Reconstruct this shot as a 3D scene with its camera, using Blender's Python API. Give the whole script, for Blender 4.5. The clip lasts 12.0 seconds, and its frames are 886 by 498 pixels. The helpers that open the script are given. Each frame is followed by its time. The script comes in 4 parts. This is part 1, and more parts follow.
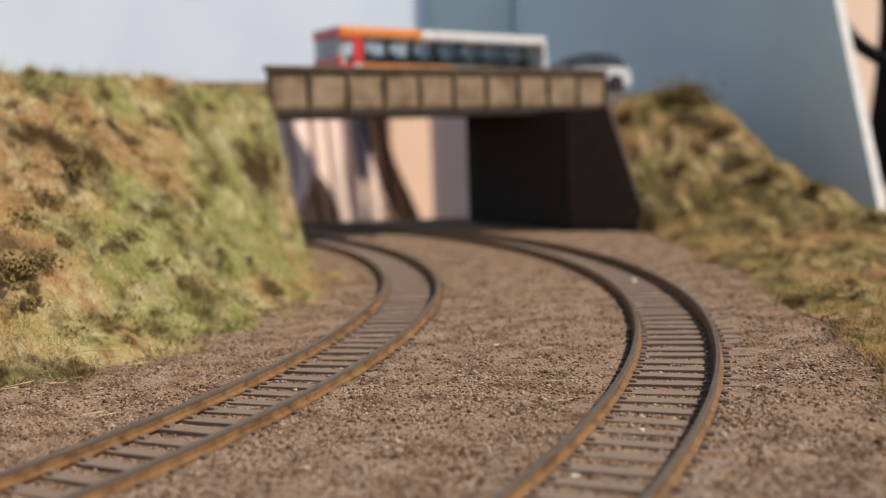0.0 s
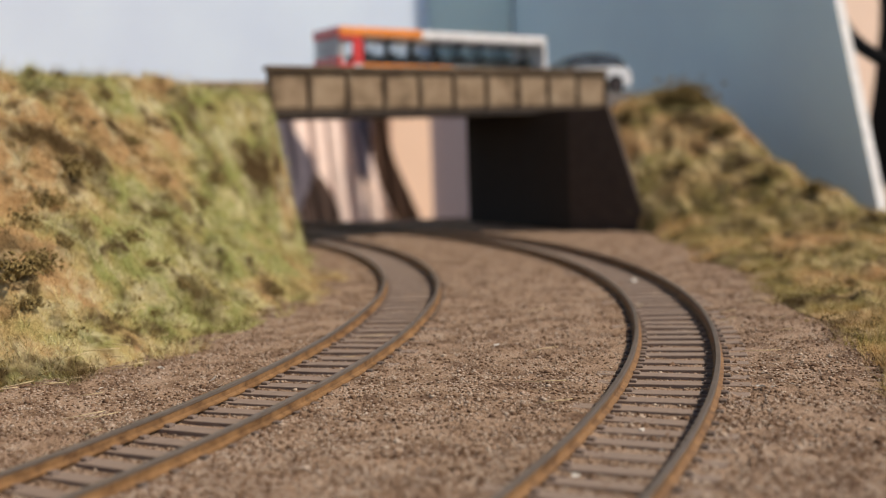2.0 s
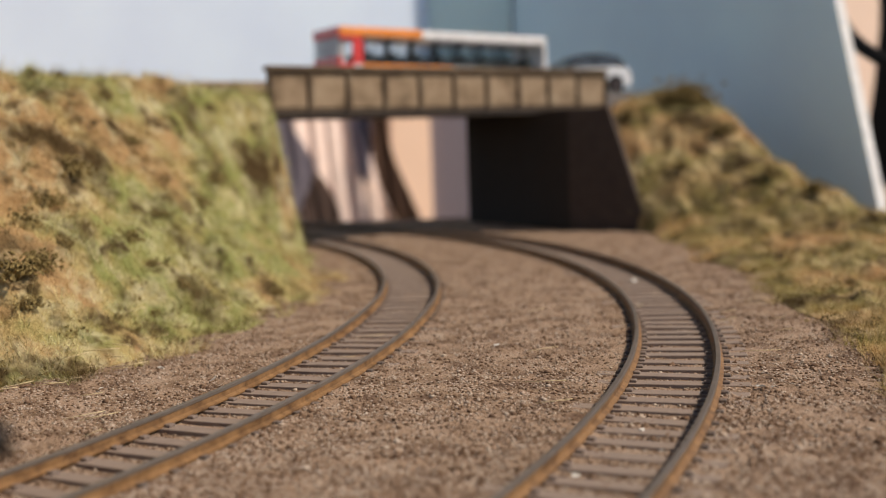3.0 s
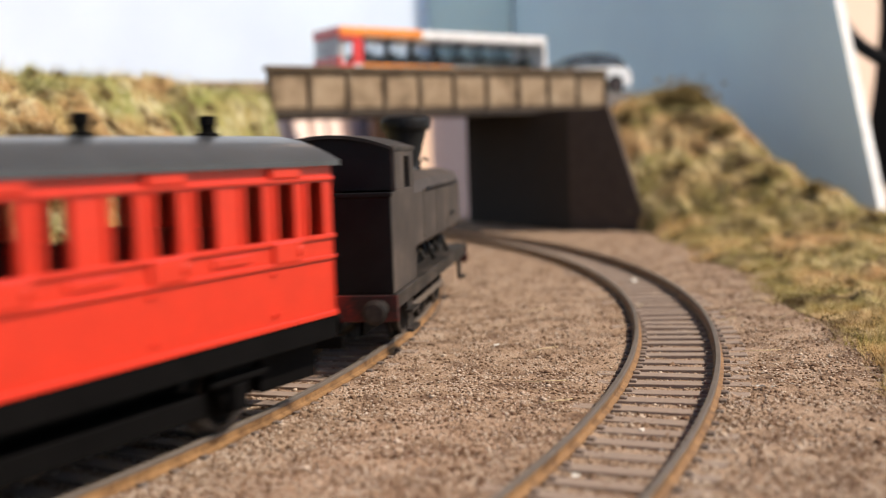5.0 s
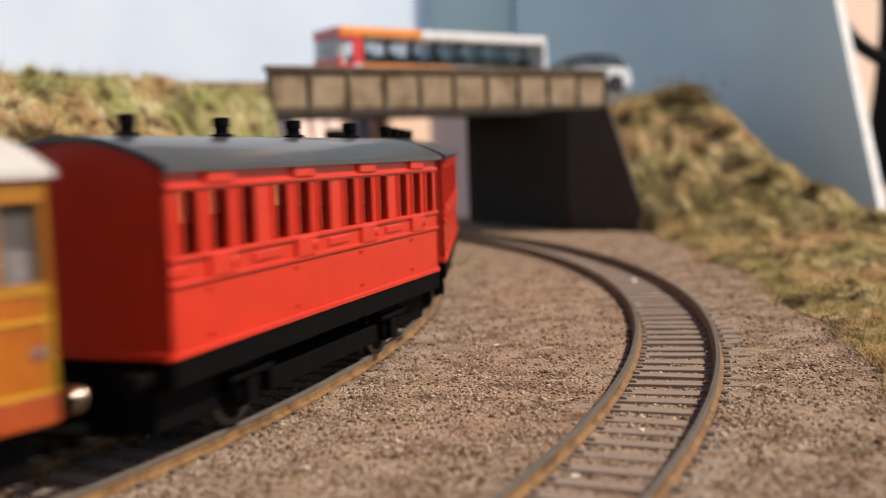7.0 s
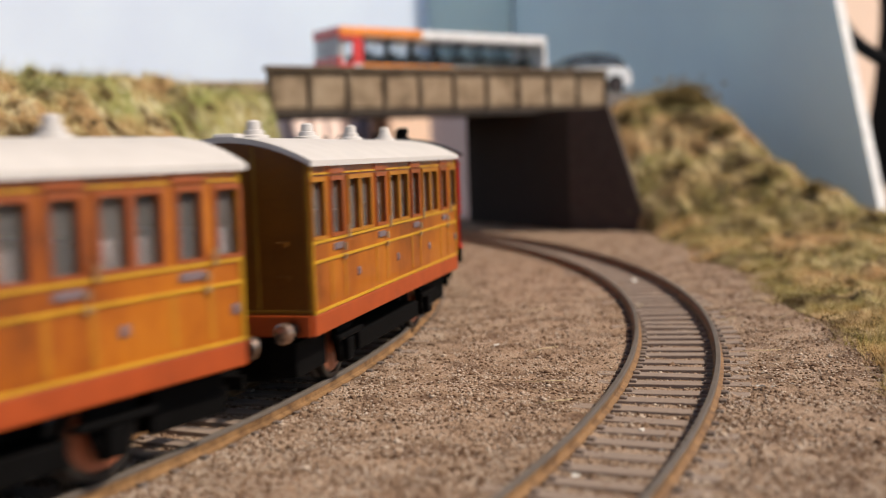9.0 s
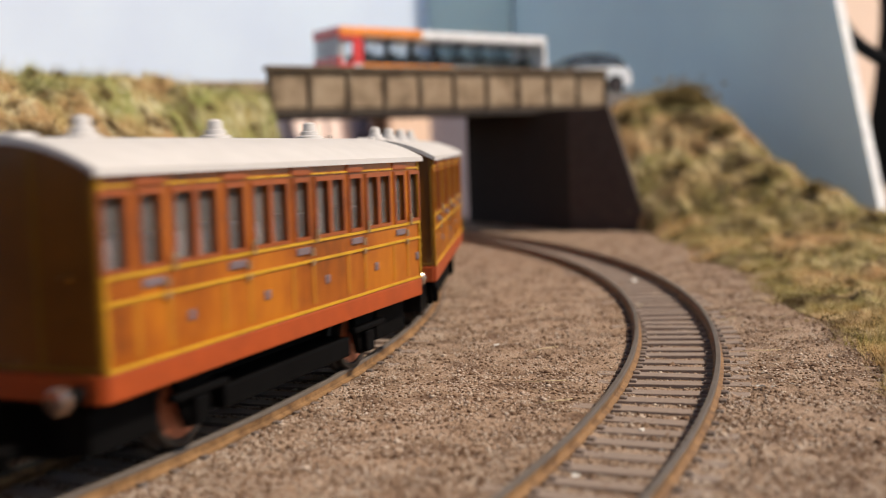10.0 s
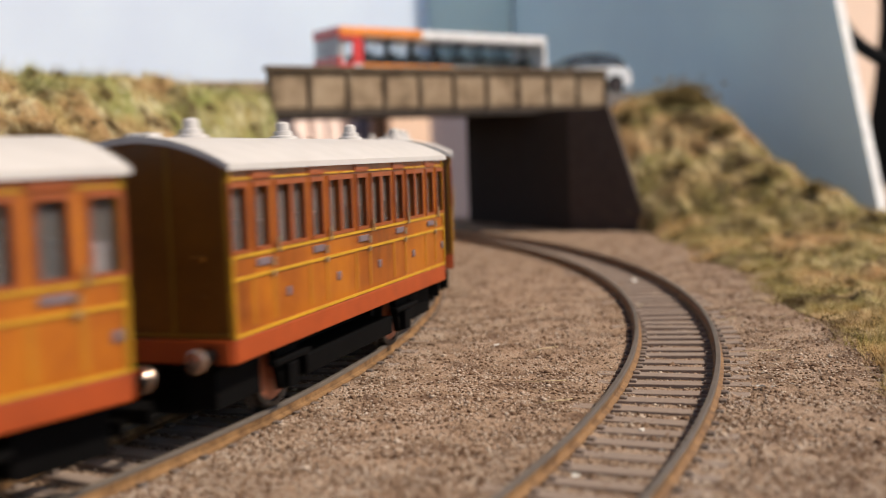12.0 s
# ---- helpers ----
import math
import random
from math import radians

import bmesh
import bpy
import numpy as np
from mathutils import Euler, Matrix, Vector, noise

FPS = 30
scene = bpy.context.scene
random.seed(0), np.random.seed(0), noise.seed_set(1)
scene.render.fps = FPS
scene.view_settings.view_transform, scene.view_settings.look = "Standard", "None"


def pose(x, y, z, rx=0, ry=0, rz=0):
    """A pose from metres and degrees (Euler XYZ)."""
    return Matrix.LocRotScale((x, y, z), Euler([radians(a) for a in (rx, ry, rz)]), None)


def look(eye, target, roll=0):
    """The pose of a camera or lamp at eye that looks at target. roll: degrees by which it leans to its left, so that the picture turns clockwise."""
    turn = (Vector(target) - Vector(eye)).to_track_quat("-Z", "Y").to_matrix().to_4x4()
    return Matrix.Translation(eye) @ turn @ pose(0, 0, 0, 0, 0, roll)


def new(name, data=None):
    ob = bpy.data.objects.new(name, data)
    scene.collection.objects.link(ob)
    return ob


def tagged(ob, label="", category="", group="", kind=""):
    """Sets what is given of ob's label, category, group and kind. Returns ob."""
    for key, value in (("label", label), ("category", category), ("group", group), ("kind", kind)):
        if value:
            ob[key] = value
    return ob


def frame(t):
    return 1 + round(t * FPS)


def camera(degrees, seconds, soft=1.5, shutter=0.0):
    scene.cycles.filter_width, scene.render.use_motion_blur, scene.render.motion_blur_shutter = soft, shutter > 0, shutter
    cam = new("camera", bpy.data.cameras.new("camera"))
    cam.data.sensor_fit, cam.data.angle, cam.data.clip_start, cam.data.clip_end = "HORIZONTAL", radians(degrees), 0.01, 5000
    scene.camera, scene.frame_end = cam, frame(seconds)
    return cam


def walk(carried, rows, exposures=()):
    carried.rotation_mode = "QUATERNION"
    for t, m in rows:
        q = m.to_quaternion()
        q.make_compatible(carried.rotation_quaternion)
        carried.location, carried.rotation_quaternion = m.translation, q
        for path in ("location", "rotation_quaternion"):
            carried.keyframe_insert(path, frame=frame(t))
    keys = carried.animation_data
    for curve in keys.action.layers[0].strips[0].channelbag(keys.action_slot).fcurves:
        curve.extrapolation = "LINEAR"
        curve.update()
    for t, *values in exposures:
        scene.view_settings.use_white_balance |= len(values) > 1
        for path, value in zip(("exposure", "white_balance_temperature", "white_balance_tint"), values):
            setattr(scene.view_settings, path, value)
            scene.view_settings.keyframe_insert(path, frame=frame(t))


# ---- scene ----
MM = 0.001
RAIL = 3.5          # rail top above the ballast, mm
CX, CY = -413.4, 333.7   # centre of both curves, mm

cam = camera(45, 12.0, soft=1.05, shutter=0.9)
cam.data.dof.use_dof = True
cam.data.dof.focus_distance = 0.212
cam.data.dof.aperture_fstop = 14.5
EYE = Vector((0, 0, 0.04825))
AIM = EYE + Vector((0, math.cos(radians(5.591)), -math.sin(radians(5.591))))
walk(cam, [(0, look(EYE, AIM, -2.0)), (12, look(EYE, AIM, -2.0))], [(0, -0.15), (2.9, -0.15), (3.4, -0.13), (4.8, 0.4), (5.6, 0.27), (7.2, 0.12), (12, 0.09)])

# ---------------------------------------------------------------- light
world = bpy.data.worlds.new("world")
scene.world = world
world.use_nodes = True
wn, wl = world.node_tree.nodes, world.node_tree.links
sky = wn.new("ShaderNodeTexSky")
sky.sky_type = "NISHITA"
sky.sun_disc = False
sky.sun_elevation = radians(49.4)
sky.sun_rotation = radians(104)
wn["Background"].inputs["Strength"].default_value = 0.12
wl.new(sky.outputs["Color"], wn["Background"].inputs["Color"])
sun = new("sun", bpy.data.lights.new("sun", "SUN"))
sun.data.energy = 4.7
sun.data.angle = radians(3.5)
sun.data.color = (1.0, 0.87, 0.72)
sun.matrix_world = look((1, -0.25, 1.2), (0, 0, 0))

# ---------------------------------------------------------------- materials


def ramp_of(nt, fac, stops):
    r = nt.nodes.new("ShaderNodeValToRGB")
    while len(r.color_ramp.elements) < len(stops):
        r.color_ramp.elements.new(0.5)
    for e, (p, c) in zip(r.color_ramp.elements, stops):
        e.position, e.color = p, (*c, 1)
    nt.links.new(fac, r.inputs["Fac"])
    return r.outputs["Color"]


def material(name, stops, scale=300, rough=0.6, metal=0.0, bump=0.0, fine=1500, island=0.0, obj=0.0, coat=0.0, stretch=(1, 1, 1), bumpdist=0.0004, gain=1.4):
    """Noise at two scales through a colour ramp, with fine relief."""
    m = bpy.data.materials.new(name)
    m.use_nodes = True
    nt = m.node_tree
    b = nt.nodes["Principled BSDF"]
    tc = nt.nodes.new("ShaderNodeTexCoord")
    mp = nt.nodes.new("ShaderNodeMapping")
    mp.inputs["Scale"].default_value = stretch
    nt.links.new(tc.outputs["Object"], mp.inputs["Vector"])
    n1 = nt.nodes.new("ShaderNodeTexNoise")
    n1.inputs["Scale"].default_value, n1.inputs["Detail"].default_value = scale, 6
    n2 = nt.nodes.new("ShaderNodeTexNoise")
    n2.inputs["Scale"].default_value, n2.inputs["Detail"].default_value = fine, 3
    for n in (n1, n2):
        nt.links.new(mp.outputs["Vector"], n.inputs["Vector"])
    mix = nt.nodes.new("ShaderNodeMath")
    mix.operation = "MULTIPLY_ADD"
    nt.links.new(n2.outputs["Fac"], mix.inputs[0])
    mix.inputs[1].default_value = 0.5
    half = nt.nodes.new("ShaderNodeMath")
    half.operation = "MULTIPLY_ADD"
    nt.links.new(n1.outputs["Fac"], half.inputs[0])
    half.inputs[1].default_value = gain
    half.inputs[2].default_value = 0.25 - gain / 2
    nt.links.new(half.outputs[0], mix.inputs[2])
    fac = mix.outputs[0]
    for amount, node, out in ((island, "ShaderNodeNewGeometry", "Random Per Island"), (obj, "ShaderNodeObjectInfo", "Random")):
        if amount:
            g = nt.nodes.new(node)
            a = nt.nodes.new("ShaderNodeMath")
            a.operation = "MULTIPLY_ADD"
            nt.links.new(g.outputs[out], a.inputs[0])
            a.inputs[1].default_value = amount
            s = nt.nodes.new("ShaderNodeMath")
            s.operation = "MULTIPLY_ADD"
            nt.links.new(fac, s.inputs[0])
            s.inputs[1].default_value = 1 - amount
            nt.links.new(a.outputs[0], s.inputs[2])
            fac = s.outputs[0]
    nt.links.new(ramp_of(nt, fac, stops), b.inputs["Base Color"])
    b.inputs["Roughness"].default_value = rough
    b.inputs["Metallic"].default_value = metal
    b.inputs["Coat Weight"].default_value = coat
    if bump:
        bp = nt.nodes.new("ShaderNodeBump")
        bp.inputs["Strength"].default_value = bump
        bp.inputs["Distance"].default_value = bumpdist
        nt.links.new(n2.outputs["Fac"], bp.inputs["Height"])
        nt.links.new(bp.outputs["Normal"], b.inputs["Normal"])
    return m


def plain(name, c, rough=0.5, metal=0.0, spread=0.12, scale=200, bump=0.05, **k):
    lo = tuple(v * (1 - spread) for v in c)
    hi = tuple(min(1, v * (1 + spread)) for v in c)
    return material(name, ((0.25, lo), (0.75, hi)), scale, rough, metal, bump, **k)


M_BALLAST = material("ballast", ((0.2, (0.14, 0.08, 0.046)), (0.45, (0.272, 0.178, 0.113)), (0.62, (0.33, 0.222, 0.146)), (0.85, (0.385, 0.275, 0.195))), 120, 0.95, 0, 1.0, 1300, bumpdist=0.0012, gain=2.0)
M_STONE = material("ballast_stone", ((0.1, (0.13, 0.074, 0.043)), (0.32, (0.232, 0.152, 0.097)), (0.65, (0.315, 0.212, 0.14)), (0.93, (0.37, 0.262, 0.185)), (0.99, (0.46, 0.37, 0.29))), 60, 0.9, 0, 0.2, 900, island=0.5)
M_CRUMB = material("dark_crumb", ((0.15, (0.035, 0.018, 0.009)), (0.5, (0.085, 0.046, 0.025)), (0.85, (0.16, 0.093, 0.054))), 60, 0.95, 0, 0.2, 900, island=0.6)
M_SLEEPER = material("sleeper_plastic", ((0.2, (0.07, 0.052, 0.042)), (0.5, (0.15, 0.113, 0.092)), (0.85, (0.25, 0.19, 0.152))), 350, 0.75, 0, 0.3, 1800, obj=0.25)
M_CHAIR = plain("rail_chair", (0.14, 0.105, 0.085), 0.7, spread=0.4, scale=400)
M_RUST = material("rail_rust", ((0.2, (0.11, 0.056, 0.024)), (0.5, (0.235, 0.128, 0.053)), (0.85, (0.33, 0.19, 0.083))), 300, 0.55, 0.25, 0.15)
M_STEEL = plain("rail_head", (0.15, 0.125, 0.105), 0.45, 0.3)


def bank_cover(name, dark, tan, straw, green, pale, lean, rough=0.85, bump=0.0, island=0.0):
    """Scatter and fibres in patches: one field of hue, one of dark earth, one of fine value."""
    m = bpy.data.materials.new(name)
    m.use_nodes = True
    nt = m.node_tree
    b = nt.nodes["Principled BSDF"]
    tc = nt.nodes.new("ShaderNodeTexCoord")

    def field(scale, detail, shift):
        mp = nt.nodes.new("ShaderNodeMapping")
        mp.inputs["Location"].default_value = (shift, shift * 0.7, shift * 1.3)
        n = nt.nodes.new("ShaderNodeTexNoise")
        n.inputs["Scale"].default_value, n.inputs["Detail"].default_value = scale, detail
        n.inputs["Roughness"].default_value = 0.6
        nt.links.new(tc.outputs["Object"], mp.inputs["Vector"])
        nt.links.new(mp.outputs["Vector"], n.inputs["Vector"])
        return n.outputs["Fac"]

    def math_node(op, a, k, c=0.0):
        n = nt.nodes.new("ShaderNodeMath")
        n.operation = op
        nt.links.new(a, n.inputs[0])
        n.inputs[1].default_value = k
        if op == "MULTIPLY_ADD":
            n.inputs[2].default_value = c
        return n.outputs[0]

    def mixed(fac, a, c):
        n = nt.nodes.new("ShaderNodeMix")
        n.data_type = "RGBA"
        nt.links.new(fac, n.inputs["Factor"])
        for sock, v in ((n.inputs[6], a), (n.inputs[7], c)):
            if isinstance(v, tuple):
                sock.default_value = (*v, 1)
            else:
                nt.links.new(v, sock)
        return n.outputs[2]

    hue = ramp_of(nt, field(19, 4, lean), ((0.40, tan), (0.47, straw), (0.53, green), (0.66, straw)))
    fine = field(260, 4, 2.0)
    value = fine
    if island:
        g = nt.nodes.new("ShaderNodeNewGeometry")
        a = nt.nodes.new("ShaderNodeMath")
        a.operation = "MULTIPLY_ADD"
        nt.links.new(g.outputs["Random Per Island"], a.inputs[0])
        a.inputs[1].default_value = island
        nt.links.new(math_node("MULTIPLY_ADD", fine, 1 - island, 0.0), a.inputs[2])
        value = a.outputs[0]
    tuft = field(75, 3, 9.0)
    both = nt.nodes.new("ShaderNodeMath")
    both.operation = "MULTIPLY_ADD"
    nt.links.new(tuft, both.inputs[0])
    both.inputs[1].default_value = 0.9
    nt.links.new(math_node("MULTIPLY_ADD", value, 0.7, -0.23), both.inputs[2])
    value = both.outputs[0]
    lighter = ramp_of(nt, value, ((0.52, (0, 0, 0)), (0.74, (0.7, 0.7, 0.7)), (0.9, (1, 1, 1))))
    c = mixed(lighter, hue, pale)
    earth = ramp_of(nt, field(30, 6, 5.0), ((0.35, (1, 1, 1)), (0.46, (0, 0, 0))))
    c = mixed(earth, c, dark)
    pits = ramp_of(nt, field(110, 4, 7.0), ((0.36, (0.9, 0.9, 0.9)), (0.46, (0, 0, 0))))
    c = mixed(pits, c, dark)
    nt.links.new(c, b.inputs["Base Color"])
    b.inputs["Roughness"].default_value = rough
    b.inputs["Specular IOR Level"].default_value = 0.2
    if bump:
        bp = nt.nodes.new("ShaderNodeBump")
        bp.inputs["Strength"].default_value = bump
        bp.inputs["Distance"].default_value = 0.002
        nt.links.new(fine, bp.inputs["Height"])
        nt.links.new(bp.outputs["Normal"], b.inputs["Normal"])
    return m


M_EARTH = bank_cover("bank_scatter", (0.06, 0.037, 0.013), (0.34, 0.215, 0.10), (0.34, 0.265, 0.11), (0.21, 0.22, 0.07), (0.46, 0.41, 0.25), 0.3, 0.95, 1.0)
M_BLADE = bank_cover("static_grass", (0.09, 0.054, 0.018), (0.50, 0.325, 0.145), (0.52, 0.42, 0.17), (0.33, 0.36, 0.10), (0.84, 0.79, 0.42), 0.3, 0.8, 0, 0.55)
M_EARTH_TAN = bank_cover("tan_bank_scatter", (0.045, 0.028, 0.010), (0.35, 0.21, 0.10), (0.35, 0.245, 0.12), (0.185, 0.16, 0.055), (0.46, 0.37, 0.21), 3.1, 0.95, 1.0)
M_BLADE_TAN = bank_cover("tan_static_grass", (0.07, 0.041, 0.013), (0.54, 0.315, 0.125), (0.52, 0.365, 0.145), (0.29, 0.25, 0.065), (0.78, 0.63, 0.33), 3.1, 0.8, 0, 0.55)
M_SCRUB = material("scrub_foliage", ((0.2, (0.035, 0.024, 0.012)), (0.6, (0.10, 0.068, 0.026)), (0.9, (0.22, 0.16, 0.055))), 300, 0.9, island=0.5)
# Three tints of one board blue; the boards' differing light is put into them.
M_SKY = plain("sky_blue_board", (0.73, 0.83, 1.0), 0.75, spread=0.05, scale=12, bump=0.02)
M_SKY_SIDE = plain("shade_tinted_side_board", (0.66, 0.87, 1.0), 0.75, spread=0.05, scale=12, bump=0.02)
M_SKY_B = plain("shade_tinted_corner_board", (0.74, 0.97, 1.0), 0.75, spread=0.04, scale=12, bump=0.02)
M_EDGE = plain("board_edge", (0.75, 0.75, 0.75), 0.7)
M_CONC = material("bridge_concrete", ((0.2, (0.16, 0.108, 0.062)), (0.5, (0.31, 0.222, 0.14)), (0.85, (0.40, 0.305, 0.205))), 90, 0.85, 0, 0.2)
# Darker brown for ribs and flanges, with the flange shadow put into it.
M_CONC_DARK = material("shadow_brown_girder_rib", ((0.2, (0.07, 0.046, 0.028)), (0.55, (0.13, 0.09, 0.055)), (0.85, (0.2, 0.15, 0.1))), 90, 0.85, 0, 0.2)
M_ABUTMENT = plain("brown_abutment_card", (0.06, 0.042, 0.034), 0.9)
# Brown card darkened: the shade under the bridge is put into this colour.
M_BRIDGE_SHADE = plain("under_bridge_shade_card", (0.026, 0.018, 0.014), 0.9)
M_ROAD = plain("road_surface", (0.16, 0.15, 0.15), 0.9)
M_BASE = plain("baseboard", (0.25, 0.17, 0.11), 0.9, spread=0.3, scale=30)
M_WALL = plain("room_wall", (0.72, 0.54, 0.43), 0.9, spread=0.04, scale=5)
M_PALE = plain("pale_wall", (0.55, 0.56, 0.58), 0.9, spread=0.04, scale=5)
M_CEIL = plain("ceiling_paint", (0.7, 0.68, 0.65), 0.9, spread=0.04, scale=5)
M_CURTAIN = plain("curtain_cloth", (0.88, 0.70, 0.62), 0.9, spread=0.08, scale=60)
M_CABLE = plain("black_rubber", (0.008, 0.008, 0.009), 0.9)
M_CABLE.node_tree.nodes["Principled BSDF"].inputs["Specular IOR Level"].default_value = 0.1

# ---------------------------------------------------------------- mesh helpers (millimetres)


class Shape:
    """Vertices and faces in millimetres, put together piece by piece."""

    def __init__(self):
        self.v, self.f, self.s, self.m = [], [], [], []
        self.mat = 0

    def add(self, vs, fs, smooth=False):
        o = len(self.v)
        self.v += [tuple(p) for p in vs]
        self.f += [tuple(i + o for i in f) for f in fs]
        self.s += [smooth] * len(fs)
        self.m += [self.mat] * len(fs)
        return self

    def box(self, x0, x1, y0, y1, z0, z1, c=0.0):
        """A box, its twelve edges cut back by c."""
        if not c:
            vs = [(x, y, z) for x in (x0, x1) for y in (y0, y1) for z in (z0, z1)]
            return self.add(vs, [(0, 1, 3, 2), (4, 6, 7, 5), (0, 4, 5, 1), (2, 3, 7, 6), (0, 2, 6, 4), (1, 5, 7, 3)])
        bm = bmesh.new()
        bmesh.ops.create_cube(bm, size=1)
        for v in bm.verts:
            v.co = Vector(((x0 + x1) / 2 + v.co.x * (x1 - x0), (y0 + y1) / 2 + v.co.y * (y1 - y0), (z0 + z1) / 2 + v.co.z * (z1 - z0)))
        bmesh.ops.bevel(bm, geom=bm.edges[:], offset=c, segments=2, affect="EDGES", profile=0.6)
        return self.take(bm)

    def take(self, bm, smooth=False):
        bm.verts.index_update()
        self.add([v.co[:] for v in bm.verts], [[v.index for v in f.verts] for f in bm.faces], smooth)
        bm.free()
        return self

    def lathe(self, at, axis, profile, n=24, smooth=True):
        """A turned form: profile rows of (distance along the axis, radius)."""
        a = Vector(axis).normalized()
        u = a.orthogonal().normalized()
        w = a.cross(u)
        at = Vector(at)
        vs = [at + a * d + (u * math.cos(2 * math.pi * i / n) + w * math.sin(2 * math.pi * i / n)) * max(r, 0.001) for d, r in profile for i in range(n)]
        fs = [(j * n + i, j * n + (i + 1) % n, (j + 1) * n + (i + 1) % n, (j + 1) * n + i) for j in range(len(profile) - 1) for i in range(n)]
        self.add(vs, fs, smooth)
        o = len(self.v) - len(vs)
        for ring in (0, len(profile) - 1):
            self.f.append(tuple(o + ring * n + i for i in range(n)))
            self.s.append(False)
            self.m.append(self.mat)
        return self

    def rod(self, a, b, r, n=10):
        a, b = Vector(a), Vector(b)
        return self.lathe(a, b - a, ((0, r), ((b - a).length, r)), n)

    def prism(self, outline, y0, y1, smooth=False):
        """An outline of (x, z) pulled along y."""
        n = len(outline)
        vs = [(x, y0, z) for x, z in outline] + [(x, y1, z) for x, z in outline]
        fs = [(i, (i + 1) % n, n + (i + 1) % n, n + i) for i in range(n)]
        self.add(vs, fs, smooth)
        return self.add(vs, [tuple(range(n - 1, -1, -1)), tuple(range(n, 2 * n))])

    def mesh(self, name, *mats):
        me = bpy.data.meshes.new(name)
        me.from_pydata([(x * MM, y * MM, z * MM) for x, y, z in self.v], [], self.f)
        for m in mats:
            me.materials.append(m)
        me.polygons.foreach_set("use_smooth", self.s)
        me.polygons.foreach_set("material_index", self.m)
        bm = bmesh.new()
        bm.from_mesh(me)
        bmesh.ops.recalc_face_normals(bm, faces=bm.faces[:])
        for e in bm.edges:
            if len(e.link_faces) == 2 and e.calc_face_angle(0) > 0.6:
                e.smooth = False
        bm.to_mesh(me)
        bm.free()
        return me


def part(name, shape, mats, parent=None, label=""):
    """One mesh object under a thing or under a part."""
    mats = mats if isinstance(mats, (tuple, list)) else (mats,)
    ob = new(name, shape if isinstance(shape, bpy.types.Mesh) else shape.mesh(name, *mats))
    ob.parent = parent
    if label:
        tagged(ob, label)
    return ob


def thing(name, label, category, group="", m=None):
    ob = tagged(new(name), label, category, group)
    if m:
        ob.matrix_world = m
    return ob


# ---------------------------------------------------------------- the two curves


def radius(side, th):
    if side == "inner":
        ease = min(1, max(0, (th + 0.15) / 0.2))
        return 1.1 * ease * ease * (3 - 2 * ease) + 401.53 + 0.85 * th + 5.8 * th * th if abs(th) < 0.7 else 401.53 + 0.85 * 0.7 * (1 if th > 0 else -1) + 5.8 * 0.49
    return 474.44 - 6.13 * th - 18.28 * th * th


def on_track(side, th, off=0.0):
    r = radius(side, th) + off
    return CX + r * math.cos(th), CY + r * math.sin(th)


RAIL_PROFILE = ((-1.1, 1.1), (-1.1, 1.4), (-0.35, 1.75), (-0.35, 2.7), (-0.5, 2.85), (-0.5, 3.4), (-0.4, 3.5), (0.4, 3.5), (0.5, 3.4), (0.5, 2.85), (0.35, 2.7), (0.35, 1.75), (1.1, 1.4), (1.1, 1.1))


def rail_shape(side, off, th0, th1, step=0.012):
    s = Shape()
    n = max(2, int((th1 - th0) / step))
    k = len(RAIL_PROFILE)
    vs = []
    for i in range(n + 1):
        th = th0 + (th1 - th0) * i / n
        for dx, z in RAIL_PROFILE:
            x, y = on_track(side, th, off + dx)
            vs.append((x, y, z))
    for i in range(n):
        for j in range(k):
            s.mat = 1 if 4 <= j <= 8 else 0
            s.f.append((i * k + j, i * k + (j + 1) % k, (i + 1) * k + (j + 1) % k, (i + 1) * k + j))
            s.s.append(False)
            s.m.append(s.mat)
    s.v = vs
    return s


def sleeper_shape():
    s = Shape()
    s.box(-15, 15, -1.65, 1.65, -0.8, 0.95, 0.18)
    s.mat = 1
    for x in (-8.75, 8.75):
        for d in (-1.75, 1.75):
            s.box(x + d - 0.7, x + d + 0.7, -0.8, 0.8, 0.8, 1.5, 0.3)
    return s


def railway_track(side, th0, th1, far0, far1, label):
    t = thing("railway_track", label, "railway track", "two curved tracks")
    for off in (-8.75, 8.75):
        part("rail", rail_shape(side, off, far0, far1), (M_RUST, M_STEEL), t, "rusty brown rail with a worn grey head")
    me = sleeper_shape().mesh("sleeper", M_SLEEPER, M_CHAIR)
    rng = random.Random(5)
    th = th0
    while th < th1:
        x, y = on_track(side, th)
        o = part("sleeper", me, (), t)
        o.matrix_world = pose(x * MM, y * MM, rng.uniform(-0.15, 0.1) * MM, 0, rng.uniform(-0.6, 0.6), math.degrees(th) + rng.uniform(-0.8, 0.8))
        th += 7.0 / radius(side, th)
    rest = Shape()
    src = sleeper_shape()
    for a, b in ((far0, th0), (th1, far1)):
        th = a
        while th < b - 0.005:
            x, y = on_track(side, th)
            c, sn = math.cos(th), math.sin(th)
            o = len(rest.v)
            rest.v += [(x + px * c - py * sn, y + px * sn + py * c, pz) for px, py, pz in src.v]
            rest.f += [tuple(i + o for i in f) for f in src.f]
            rest.s += src.s
            rest.m += src.m
            th += 7.0 / radius(side, th)
    if rest.v:
        tagged(part("far_sleepers", rest, (M_SLEEPER, M_CHAIR), t), kind="stuff")
    return t


# ---------------------------------------------------------------- ground, banks


def smooth01(a, b, v):
    u = min(1, max(0, (v - a) / (b - a)))
    return u * u * (3 - 2 * u)


def nz(x, y, s, k=0.0):
    return noise.noise(Vector((x / s, y / s, k)))


